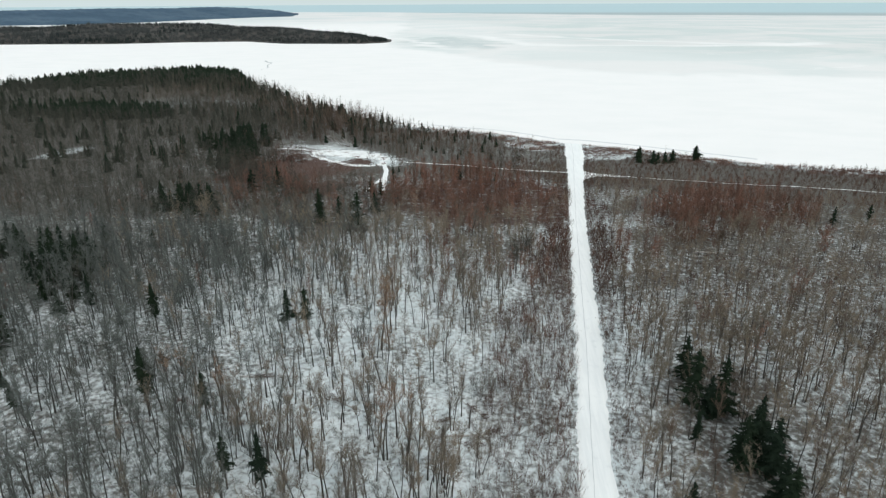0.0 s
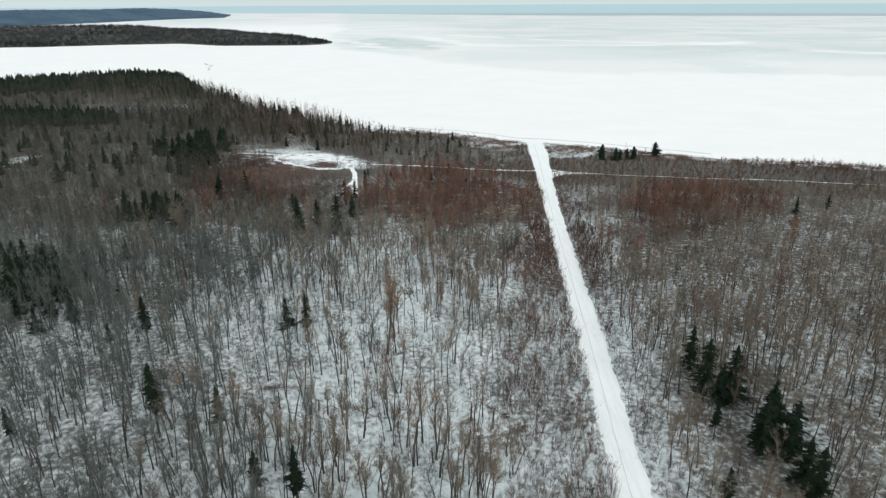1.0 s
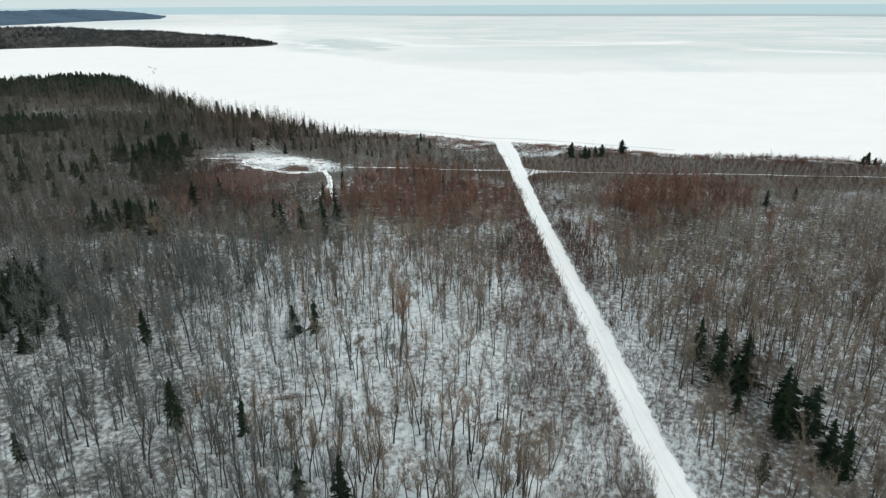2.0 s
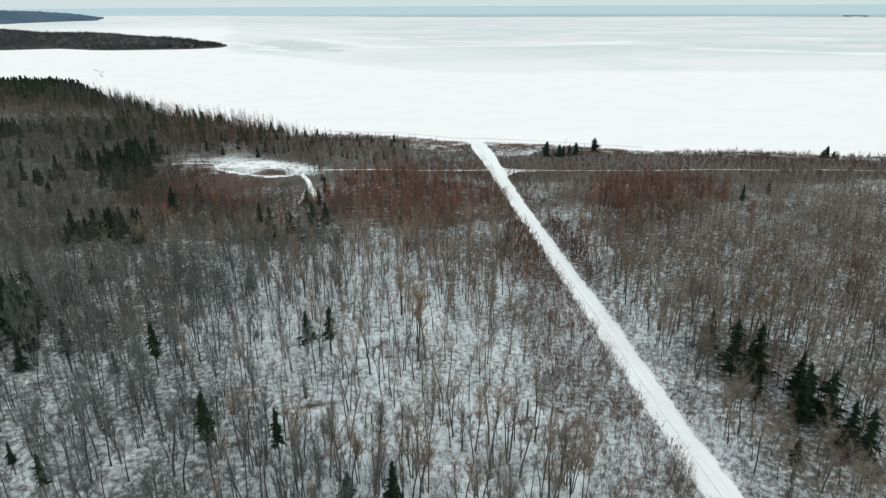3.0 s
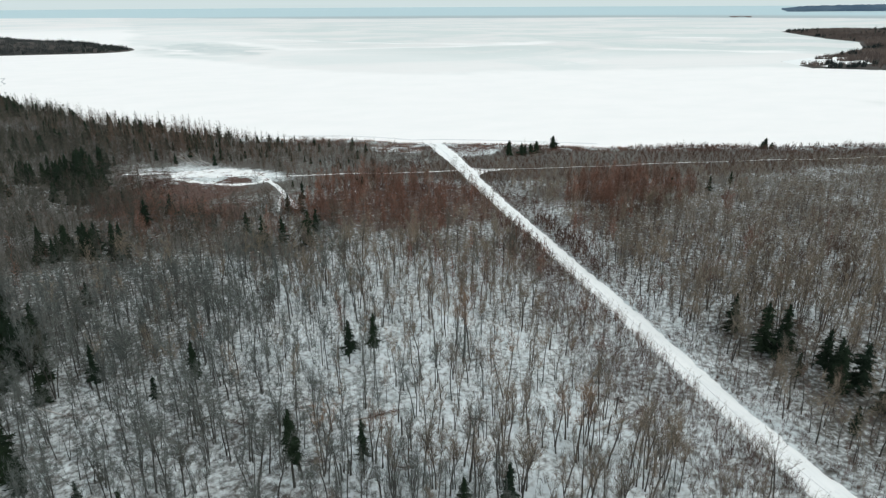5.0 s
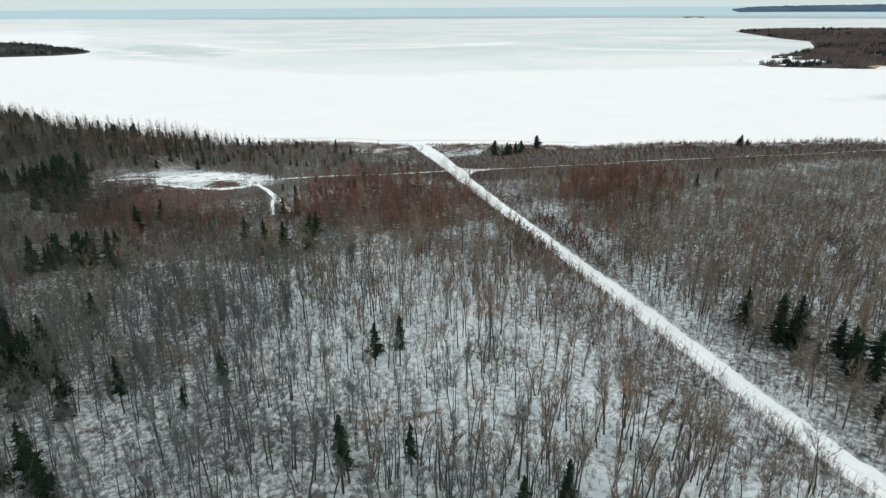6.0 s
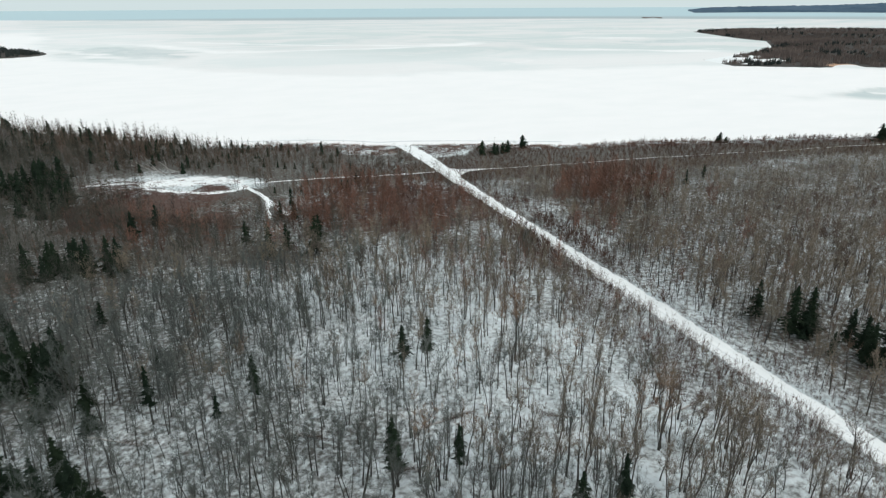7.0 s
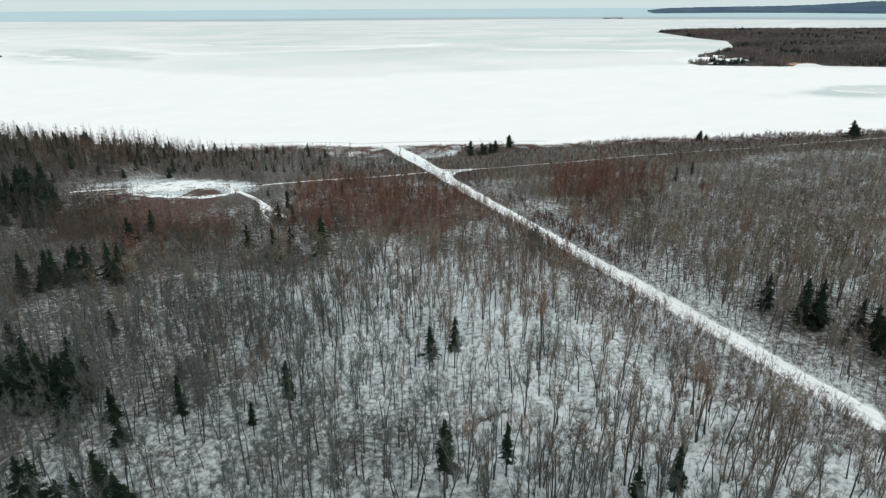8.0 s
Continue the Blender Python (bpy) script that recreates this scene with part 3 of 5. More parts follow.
def whip(seed):
    """A thin sapling 5 m high: one to three whips with a few twigs."""
    g = Shape(seed)
    r = g.r
    segs = []
    for _ in range(r.randint(1, 4)):
        p = g.crooked(r.normal(0, 0.2, 3) * (1, 1, 0) - (0, 0, 0.1), np.array([*r.normal(0, 0.14, 2), 1.0]), 5 * r.uniform(0.6, 1.1), 3, 0.07, 0.05)
        g.blades(p[:-1], p[1:] + (p[1:] - p[:-1]) * 0.25, 0.075, 0)
        segs.append(np.stack([p[:-1], p[1:]], 1))
    n = 20
    at = g.on(np.concatenate(segs), n)
    at[:, 2] = np.maximum(at[:, 2], 0.6)
    an, up = r.uniform(0, 6.28, n), r.uniform(0.3, 1.0, n)
    g.blades(at, at + np.stack([np.cos(an) * up * 0.6, np.sin(an) * up * 0.6, up], -1), 0.045)
    return g.out()


def larch(seed, lod):
    """A bare russet conifer 9 m high: a straight pole with many fine upswept side branches in a soft narrow cone."""
    g = Shape(seed)
    r = g.r
    h = 9 * r.uniform(0.85, 1.15)
    g.tube([(0, 0, -0.1), (0.05, 0.03, h * 0.5), (0, 0, h * 0.90)], [0.10, 0.06, 0.01] if lod < 2 else [0.07, 0.05, 0.01], 3)
    n = (150, 120, 38)[lod]
    f = 0.16 + 0.84 * r.rand(n) ** 1.15
    an = r.uniform(0, 6.28, n)
    out = (0.25 + 1.75 * np.sin(np.pi * np.clip(0.30 + 0.70 * f, 0, 1)) ** 0.8) * r.uniform(0.55, 1.15, n)
    at = np.c_[np.zeros(n), np.zeros(n), h * f * 0.97]
    to = at + np.stack([np.cos(an) * out, np.sin(an) * out, out * r.uniform(0.15, 0.8, n)], -1)
    g.blades(at, to, (0.05, 0.07, 0.13)[lod])
    m = int(n * 1.4)
    i, q = r.randint(0, n, m), r.uniform(0.25, 0.95, m)[:, None]
    p = at[i] * (1 - q) + to[i] * q
    g.blades(p, p + r.normal(0, 0.22, (m, 3)) + np.c_[np.zeros((m, 2)), 0.62 - 0.5 * f[i]], (0.05, 0.075, 0.15)[lod] * (1.15 - 0.75 * f[i]))
    return g.out()


def bush(seed, lod):
    """A many-stemmed bare bush 3 m high."""
    g = Shape(seed)
    r = g.r
    n = (14, 8)[lod]
    an, h = r.uniform(0, 6.28, n), r.uniform(1.7, 3.3, n)
    out = h * r.uniform(0.1, 0.6, n)
    at = np.c_[np.cos(an) * 0.25, np.sin(an) * 0.25, np.full(n, -0.1)]
    to = np.c_[np.cos(an) * out, np.sin(an) * out, h]
    g.blades(at, to, (0.038, 0.08)[lod], 0)
    m = int(n * 2.6)
    i, q = r.randint(0, n, m), r.uniform(0.35, 0.9, m)[:, None]
    p = at[i] * (1 - q) + to[i] * q
    g.blades(p, p + r.normal(0, 0.35, (m, 3)) + (0, 0, 0.65), (0.045, 0.15)[lod])
    return g.out()


def spruce(seed, lod, low=0.24, wide=1.0):
    """A dark spruce 11 m high: uneven whorls of drooping boughs with ragged sprays and gaps between them."""
    g = Shape(seed)
    r = g.r
    h = 11.0
    g.tube([(0, 0, -0.2), (0.04, 0, h * 0.55), (0, 0, h)], [0.17, 0.10, 0.02], (6, 4, 3)[lod])
    lobes = r.uniform(0.65, 1.2, 6)
    # dark heart of the crown: ragged stacked skirts
    m, n = (6, 6, 6)[lod], (8, 7, 7)[lod]
    for k in range(m):
        f0, f1 = low + (0.97 - low) * k / m, min(1.0, low + (0.97 - low) * (k + 1.4) / m)
        rad = 2.2 * wide * ((1 - f0) / (1 - low)) ** 0.7 * (0.36, 0.55, 0.80)[lod] + 0.1
        a = np.arange(n) * 2 * np.pi / n + r.uniform(0, 1)
        rr = rad * r.uniform(0.35, 1.35, n)
        v = np.concatenate([np.c_[np.cos(a) * rr, np.sin(a) * rr, h * f0 - 0.25 * rr + r.normal(0, 0.2, n)], [[0, 0, h * f1]]])
        g.add(v, [(i, (i + 1) % n, n) for i in range(n)], 1)
    if lod == 2:
        return g.out()
    whorls, per = ((19, 9), (13, 8))[lod]
    for k in range(whorls):
        f = low + (0.985 - low) * (k / (whorls - 1)) ** 0.92
        reach = 2.3 * wide * ((1 - f) / (1 - low)) ** 0.62 * r.uniform(0.42, 1.25) + 0.12
        for j in range(per):
            if r.rand() < 0.2:
                continue
            a = r.uniform(0, 6.28)
            L = reach * r.uniform(0.6, 1.15) * lobes[int(a / 6.29 * 6)]
            o, w = np.array([math.cos(a), math.sin(a), 0]), np.array([-math.sin(a), math.cos(a), 0])
            p = np.array([0, 0, h * f + r.normal(0, 0.15)])
            droop = r.uniform(0.12, 0.42)
            mid, end = p + o * L * 0.55 - (0, 0, 0.6 * droop * L), p + o * L - (0, 0, droop * L)
            half = (0.20, 0.27)[lod] * L + 0.05
            v = [p - w * 0.04, p + w * 0.04, mid + w * half - (0, 0, 0.12 * L), mid - w * half - (0, 0, 0.12 * L), end, mid + (0, 0, 0.05 * L)]
            g.add(v, [(1, 2, 5), (2, 4, 5), (4, 3, 5), (3, 0, 5)], 1)
            m = (9, 4)[lod]
            q = r.uniform(0.25, 1.0, m)[:, None]
            at = p * (1 - q) + end * q - (0, 0, 0.05)
            sgn = r.choice([-1, 1], m)[:, None]
            g.blades(at, at + w * sgn * (0.36 * L + 0.1) * r.uniform(0.6, 1.5, (m, 1)) + o * 0.22 * L - np.c_[np.zeros(m), np.zeros(m), r.uniform(0.05, 0.4, m)], 0.10 * L + 0.05)
    if lod == 0:
        # snow lying on the boughs
        k = 44
        f, a = low + 0.02 + (0.96 - low) * r.rand(k) ** 1.2, r.uniform(0, 6.28, k)
        d = 2.0 * wide * ((1 - f) / (1 - low)) ** 0.62 * r.uniform(0.45, 0.95, k)
        at = np.c_[np.cos(a) * d, np.sin(a) * d, h * f - 0.2 * d + 0.06]
        w = np.c_[-np.sin(a), np.cos(a), np.zeros(k)]
        o = np.c_[np.cos(a), np.sin(a), np.full(k, -0.25)]
        L = r.uniform(0.02, 0.055, (k, 1))
        v = np.stack([at - w * L * 0.35, at + w * L * 0.35, at + o * L * 2.6], 1).reshape(-1, 3)
        g.add(v, np.arange(3 * k).reshape(k, 3), 2)
    g.blades(np.array([[0, 0, h - 0.5]]), np.array([[0, 0, h + 0.35]]), 0.14)
    return g.out()


def stand(name, templates, x, y, size, turn, tint, mats, label, category, lift=0.0):
    """Many plants in one mesh."""
    V, F, S, T, n = [], [], [], [], 0
    z = land_z(x, y) + lift
    which = np.arange(len(x)) % len(templates)
    for k, (v, f, s) in enumerate(templates):
        m = which == k
        if not m.any():
            continue
        c, sn, sc = np.cos(turn[m])[:, None], np.sin(turn[m])[:, None], size[m][:, None]
        px = (v[None, :, 0] * c - v[None, :, 1] * sn) * sc + x[m][:, None]
        py = (v[None, :, 0] * sn + v[None, :, 1] * c) * sc + y[m][:, None]
        pz = v[None, :, 2] * sc + z[m][:, None]
        V.append(np.stack([px, py, pz], -1).reshape(-1, 3))
        F.append((f[None] + (np.arange(m.sum()) * len(v))[:, None, None] + n).reshape(-1, 3))
        S.append(np.tile(s, m.sum()))
        T.append(np.repeat(tint[m], len(v)))
        n += m.sum() * len(v)
    me = mesh_of(name, np.concatenate(V), np.concatenate(F), mats, np.concatenate(S), np.concatenate(T))
    return tagged(new(name, me), label, category, kind="stuff")


def part(name, me, parent, label=""):
    ob = new(name, me)
    ob.parent = parent
    return tagged(ob, label)


def tree_things(kind, templates, mats, trunk_name, crown_name, label, category, group):
    """For each template one hidden-free prototype as two meshes, trunk and crown, to be copied."""
    protos = []
    for v, f, s in templates:
        pair = []
        for slot, nm in ((0, trunk_name), (1, crown_name), (2, "snow")):
            ff = f[s == slot]
            if not len(ff):
                continue
            use, inv = np.unique(ff, return_inverse=True)
            pair.append(mesh_of(nm, v[use], inv.reshape(-1, 3), [mats[slot]], tint=np.full(len(use), 0.5)))
        protos.append(pair)
    return protos


def plant(kind, protos, k, x, y, size, turn, names, label, category, group):
    ob = new(kind)
    ob.matrix_basis = Matrix.LocRotScale((x, y, float(land_z(np.array([x]), np.array([y]))[0]) - 0.05), Euler((0, 0, turn)), (size,) * 3)
    tagged(ob, label, category, group)
    for nm, me in zip(names, protos[k % len(protos)]):
        tagged(part(nm, me, ob), kind="stuff" if nm == "snow" else "")
    return ob


# ---------------------------------------------------------------- where the plants stand
RS = np.random.RandomState(11)


def scatter(space, x0, x1, y0, y1):
    x, y = np.meshgrid(np.arange(x0, x1, space), np.arange(y0, y1, space))
    x, y = x.ravel(), y.ravel()
    return x + RS.uniform(-0.55, 0.55, x.size) * space, y + RS.uniform(-0.55, 0.55, x.size) * space


def free(x, y, road=4.0, shore=10.0):
    """Places that are on land, off the road, the trails and the open clearing."""
    ok = side_of(x, y, SHORE) > shore
    ok &= ~((side_of(x, y, ROAD_L[::-1]) < road) & (side_of(x, y, ROAD_R) < road)) | (y > 395)
    for line, w in ((TRAIL_L, 0.9 + road * 0.5), (TRAIL_R, 0.5 + road * 0.25), (TRACK, 3.0), (TRACK_B, 2.5)):
        ok &= near_line(x, y, line) > w
    w = 0.22 * waves(x, y, 22, 31)
    ok &= blob(x, y, -74, 342, 46, 19, -28) + w < 0
    ok &= blob(x, y, -65, 298, 38, 21, -20) + w < 0
    ok &= blob(x, y, 68, 358, 20, 21, -25) < 0
    ok &= blob(x, y, -80, 369, 8, 10, 0) < 0
    ok &= blob(x, y, 30, 370, 17, 10, -38) + w < 0
    for x0, y0, x1, y1 in LOGS:
        ok &= near_line(x, y, [(x0, y0), (x1, y1)]) > 1.5
    ok &= blob(x, y, -228, 337, 7, 16, -24) + 0.4 * waves(x, y, 12, 27) < 0
    return ok


def in_view(x, y):
    """The part of the woods that the camera looks over, with a margin."""
    return (x > -0.78 * y - 22) & (y > 0.50 * x + 40) & (y > 60)


# spruces that stand out: x, y, height
SPRUCES = [(-35.2, 141.5, 13), (-40.6, 143.5, 11.5), (-57.4, 105.7, 16), (-45.3, 105.2, 11.3), (-26.8, 84.6, 13), (-93.2, 145.5, 13.5), (56.2, 114, 13.5), (50.9, 114.8, 14.5), (52.2, 126, 11.5), (48, 102.1, 9), (59.1, 96.1, 12.5), (60.6, 106.2, 10.5), (57.9, 89, 10.5), (57.3, 84.5, 12), (41.8, 83, 9.5), (54.6, 97.5, 12), (58.5, 101.5, 11), (53.5, 113, 10), (-117.3, 135.2, 11), (-113.4, 127.8, 10.5), (-111.1, 128.1, 10.5), (-108.1, 132, 11), (-105.6, 125.3, 10.5), (-104, 122.2, 10), (-119.5, 138, 10), (-113.4, 167.3, 13), (-111.8, 164, 14), (-117.3, 171.7, 12), (-121.2, 168.9, 14), (-105, 156, 9), (-81.5, 138.5, 8), (-90.9, 164.5, 7), (-33.6, 86.2, 11), (-83.5, 102.8, 9), (-91, 110, 7), (-113.4, 156, 11), (-104.3, 148, 8), (-101, 117.6, 9), (-73.7, 141, 13.5), (-103, 197, 7.5), (-39.1, 223.7, 13.5), (-34.9, 236, 10), (-54, 227, 12), (-34.4, 280, 9), (-37.2, 263, 8), (-41.8, 266, 8), (-94, 266, 11), (-85.6, 275, 10), (117.5, 238, 8.5), (131.5, 231, 9), (145, 234, 9), (-47.4, 230, 10), (-58.7, 243, 9)]


# russet trees beside the road: x, y, size
RUSSET_TREES = [(44, 145.4, 0.75), (60.8, 146.8, 0.85), (18.6, 141.6, 0.75), (25.1, 135.6, 0.55), (13.4, 123.7, 0.7), (49.6, 80.9, 0.6), (46.5, 147.5, 0.6), (20.4, 143, 0.6), (68, 150.3, 0.8), (63, 148.5, 0.7), (22.8, 137.5, 0.5)]


# fallen trunks: base and top on the ground
LOGS = [(-57, 226.9, -52.5, 216.8), (76.9, 205.7, 88.9, 201.4), (0, 102.7, 13.3, 104.5), (-92.5, 396.4, -85.4, 368.4), (-88.7, 394.3, -78.7, 367.1), (-80.1, 371.7, -72.2, 360.9), (15.6, 247, 21.9, 231.1), (-44.5, 121.3, -34.8, 120.8), (-119.4, 187.4, -113.7, 182.8), (-105.2, 146.9, -90.4, 134.2), (-65.8, 102.2, -56.7, 103), (-70, 131.6, -64.6, 126.1), (-44.9, 121.3, -38.8, 120.4), (6.7, 103, 12.4, 105.8), (2.8, 101.6, 8.7, 100.6), (8, 112.7, 9.5, 109.2), (-16.5, 110.5, -22.5, 113.6), (4.2, 116.2, 7.5, 111.5), (-2.8, 106.5, 2.4, 107.9), (-47, 109, -54, 110.8), (-33.5, 104.8, -40, 103)]


# dark groups: place, spread, count, height
GROUPS = [(-119, 242, 7, 6, 8, 10), (-110, 240, 5, 5, 6, 11), (-101, 234, 4, 4, 3, 11), (-130, 352, 8, 16, 34, 14), (-119, 328, 4, 8, 10, 11), (-119, 175, 12, 7, 18, 10), (-136, 189, 12, 8, 18, 10),
          (-157, 362, 4, 10, 7, 10), (-143, 352, 7, 12, 12, 11), (-123, 318, 5, 7, 7, 9), (-165, 330, 10, 14, 9, 9)]


def clear_of_spruces(x, y):
    ok = np.ones(len(x), bool)
    for sx, sy, h in SPRUCES:
        ok &= np.hypot((x - sx) / 2.3, (y - sy + 2.6) / 5.0) > 1
        if sx > 45:
            ok &= np.hypot(x - sx + 2.4, y - sy + 3.0) > 3.4
    for gx, gy, rx, ry, _, _ in GROUPS:
        ok &= blob(x, y, gx, gy - 1, rx, ry + 2) < 0.25
    return ok


def conifer_band(x, y):
    """Dark conifer belts on the headland and west of the clearing."""
    w = 0.35 * waves(x, y, 35, 12)
    return np.maximum.reduce([0.7 * smooth(blob(x, y, -320, 650, 130, 75, 8) + 1.3 * w, 0, 0.4), smooth(blob(x, y, -285, 463, 80, 17, -3) + 0.6 * w, 0, 0.4)])


def pale_wood(x, y):
    """A paler, thinner wood in the hollow behind the headland."""
    return smooth(blob(x, y, -225, 520, 68, 46, 0) + 0.3 * waves(x, y, 35, 12), 0, 0.4)


def woods():
    near = [hardwood(s, 0) for s in range(8)]
    mid = [hardwood(s + 20, 1) for s in range(10)]
    far = [hardwood(s + 40, 2, 1.35) for s in range(10)]
    x, y = scatter(3.2, -520, 420, 56, 800)
    ok = in_view(x, y) & free(x, y)
    x, y = x[ok], y[ok]
    ok = clear_of_spruces(x, y)
    x, y = x[ok], y[ok]
    keep = RS.rand(len(x))
    open_wood = 0.5 + 0.5 * np.clip(waves(x, y, 45, 5) + 0.2, -1, 1)
    gap = smooth(blob(x, y, -27, 133, 66, 46, 0), 0, 0.6)
    dense = 0.98 - 0.14 * open_wood - 0.30 * gap
    verge = np.clip(low_brush(x, y) - shore_brush(x, y), 0, 1)
    dense = dense * (1 - 0.98 * shore_brush(x, y)) * (1 - 0.55 * verge) * (1 - 0.80 * russet(x, y))
    dense = dense * (1 - 0.75 * conifer_band(x, y)) * (1 - 0.3 * pale_wood(x, y))
    dense = dense * np.where(x < 30, 1 - np.where(x > -60, 0.72, 0.8) * smooth(side_of(x, y, SHORE), 100, 60) * (1 - pale_wood(x, y)), 1.0)
    dense = dense * np.where(np.hypot(x + 45, y - 10) < 205, 0.66 + 0.16 * smooth(-15 - x, 0, 30), np.where((x < -40) | (x > 60), 0.84, 0.62))
    x, y = x[keep < dense], y[keep < dense]
    size = (0.66 + 0.62 * RS.rand(len(x)) ** 1.3) * np.where(y > 210, 0.86, 1.0) * np.where((x > 60) & (y > 150), 0.85, 1.0)
    size = size * np.where((x > -55) & (y > 200), 1 - 0.55 * smooth(side_of(x, y, SHORE), 85, 30), 1.0) * np.where(x < -55, 1 - 0.5 * smooth(side_of(x, y, SHORE), 75, 45), 1.0)
    size = size * (1 - 0.50 * np.clip(low_brush(x, y) - shore_brush(x, y), 0, 1))
    turn, tint = RS.uniform(0, 6.28, len(x)), np.clip(RS.normal(0.42, 0.25, len(x)), 0, 1)
    tint = np.where(x < -60, tint * 0.6, tint)
    tan = (RS.rand(len(x)) < 0.24 + 0.22 * smooth(x, -45, -15) + 0.42 * smooth(x, 40, 65) + 0.30 * smooth(waves(x, y, 38, 9), 0.1, 0.8)) & (y < 330)
    shade = -2.0 * smooth(x, 20, 70) + smooth(-50 - 0.25 * (y - 140) + 14 * waves(x, y, 40, 14) - x, -5, 45) + 0.15 * smooth(x, 45, 110) + 0.75 * smooth(y, 200, 300)
    olive = (RS.rand(len(x)) < shade * 0.85) & ~(tan & (x > -60))
    sort = np.where(olive, 2, np.where(tan, 1, 0))
    brown = RS.rand(len(x)) < 0.5 * smooth(x, -140, -50) * smooth(y + 25 * waves(x, y, 50, 16), 235, 300) * smooth(x, 60, 20) + 0.12 * smooth(x, 28, 50)
    sort = np.where(brown, 3, sort)
    shady = (x < 42) & (y > 300) | (x < -25) & (y > 215 + 20 * waves(x, y, 40, 21))
    sort = np.where(shady & (sort < 2), np.where(RS.rand(len(x)) < 0.68 + 0.27 * smooth(-80 - x, 0, 50), 2, 3), sort)
    cool = (sort < 3) & (y < 205) & (RS.rand(len(x)) < smooth(-16 - x + 12 * waves(x, y, 30, 24), -10, 40) * np.where((sort == 1) & (x > -55), 0.5, 0.96))
    sort = np.where(cool, 4, sort)
    sort = np.where(pale_wood(x, y) > 0.3, 0, sort)
    east = (x > 36 + 10 * waves(x, y, 30, 62)) & (RS.rand(len(x)) < 0.35 + 0.45 * smooth(y, 120, 190))
    sort = np.where(east, 5, sort)
    # the nearest stretch: single trees
    single = (y < 112) & (x > -72) & (x < 16)
    ids = np.nonzero(single)[0]
    ids = ids[np.argsort(y[ids])][:300]
    single = np.zeros(len(x), bool)
    single[ids] = True
    protos = {c: tree_things("bare_tree", near, [M_BARK, m], "trunk", "crown", "", "", "") for c, m in ((False, M_TWIG), (True, M_TAN), (4, M_GREY), (5, M_ORANGE), (6, M_RED))}
    for i in ids:
        c = 4 if cool[i] else bool(tan[i])
        plant("bare_tree", protos[c], int(RS.randint(8)), float(x[i]), float(y[i]), float(size[i]), float(turn[i]), ("trunk", "crown"),
              {4: "bare hardwood tree with grey-green lichened twigs over snow", True: "bare hardwood tree with fine tan twigs standing in snow"}[c] if c else "bare grey hardwood tree with upright limbs standing in snow", "tree", "bare trees near the camera")
    for tx, ty, ts in [(-15.5, 135.6, 1.45), (-13.7, 136.3, 1.3), (-43, 107.4, 1.2), (-52, 107.2, 1.25), (-8.1, 95.9, 1.3), (-12.2, 119.1, 1.3), (-9.9, 101.1, 1.2), (-4.3, 99.8, 1.15), (-16.4, 159.6, 1.2), (-14.5, 143.5, 1.2)]:
        plant("bare_tree", protos[5], int(tx), tx, ty, ts, tx, ("trunk", "crown"), "tall bare hardwood with orange-tan twigs above its neighbours", "tree", "tall tan trees")
    for tx, ty, ts in RUSSET_TREES:
        plant("bare_tree", protos[6], int(tx), tx, ty, ts, ty, ("trunk", "crown"), "bare hardwood with russet twigs beside the snowy road", "tree", "russet trees by the road")
    dist = np.hypot(x + 45, y - 10)
    remote = [hardwood(s + 60, 2, 1.5, 58, True) for s in range(8)]
    for nm, tmpl, m in (("hardwood_stand", mid, (dist < 205) & ~single), ("hardwood_stand", far, (dist >= 205) & (dist < 300)), ("hardwood_stand", remote, dist >= 300)):
        for t, mat, lab in ((0, M_TWIG, "stand of bare grey hardwoods over snow"), (1, M_TAN, "stand of bare hardwoods with tan twigs over snow"),
                            (2, M_OLIVE, "dense stand of dark olive-grey bare hardwoods"), (3, M_BROWN, "dense stand of bare brown hardwoods and larches"), (4, M_GREY, "stand of bare grey-green lichened hardwoods over snow"), (5, M_DUN, "dense stand of bare dun-brown hardwoods over snow")):
            s = m & (sort == t)
            if not s.any():
                continue
            stand(nm, tmpl, x[s], y[s], size[s], turn[s], tint[s], [M_BARK, mat], lab, "forest")
    # broad hazy crowns in loose clumps
    wide = [hardwood(q + 120, 1, 1.5, 620) for q in range(6)]
    cx, cy = RS.uniform(-115, 150, 120), RS.uniform(72, 225, 120)
    kind = np.where(cx > 30, RS.choice([0, 0, 3, 4, 4, 2], 120), RS.choice([0, 1, 5, 5, 5, 4], 120))
    kind = np.where((cx > -25) & (kind == 5), 0, kind)
    for t, mat, lab in ((0, M_TAN, "clump of broad bare hardwoods with tan twigs"), (1, M_OLIVE, "clump of broad bare hardwoods with dark olive twigs"), (2, M_RED, "clump of broad bare hardwoods with russet twigs"), (3, M_BROWN, "clump of broad bare hardwoods with brown twigs"), (4, M_DUN, "clump of broad bare hardwoods with dun twigs"), (5, M_GREY, "clump of broad bare hardwoods with grey-green twigs")):
        px, py = [], []
        for a, b in zip(cx[kind == t], cy[kind == t]):
            k = RS.randint(1, 5)
            px += list(a + RS.normal(0, 3.2, k))
            py += list(b + RS.normal(0, 3.2, k))
        px, py = np.array(px), np.array(py)
        ok = in_view(px, py) & free(px, py, 6.0) & ((t != 2) | (px > -30)) & clear_of_spruces(px, py) & (low_brush(px, py) < 0.5) & (blob(px, py, -27, 133, 50, 34, 0) + RS.uniform(-0.4, 0.4, len(px)) < 0.25)
        px, py = px[ok], py[ok]
        k = len(px)
        stand("hardwood_clump", wide, px, py, RS.uniform(0.75, 1.15, k), RS.uniform(0, 6.28, k), RS.uniform(0.1, 0.8, k), [M_BARK, mat], lab, "forest")
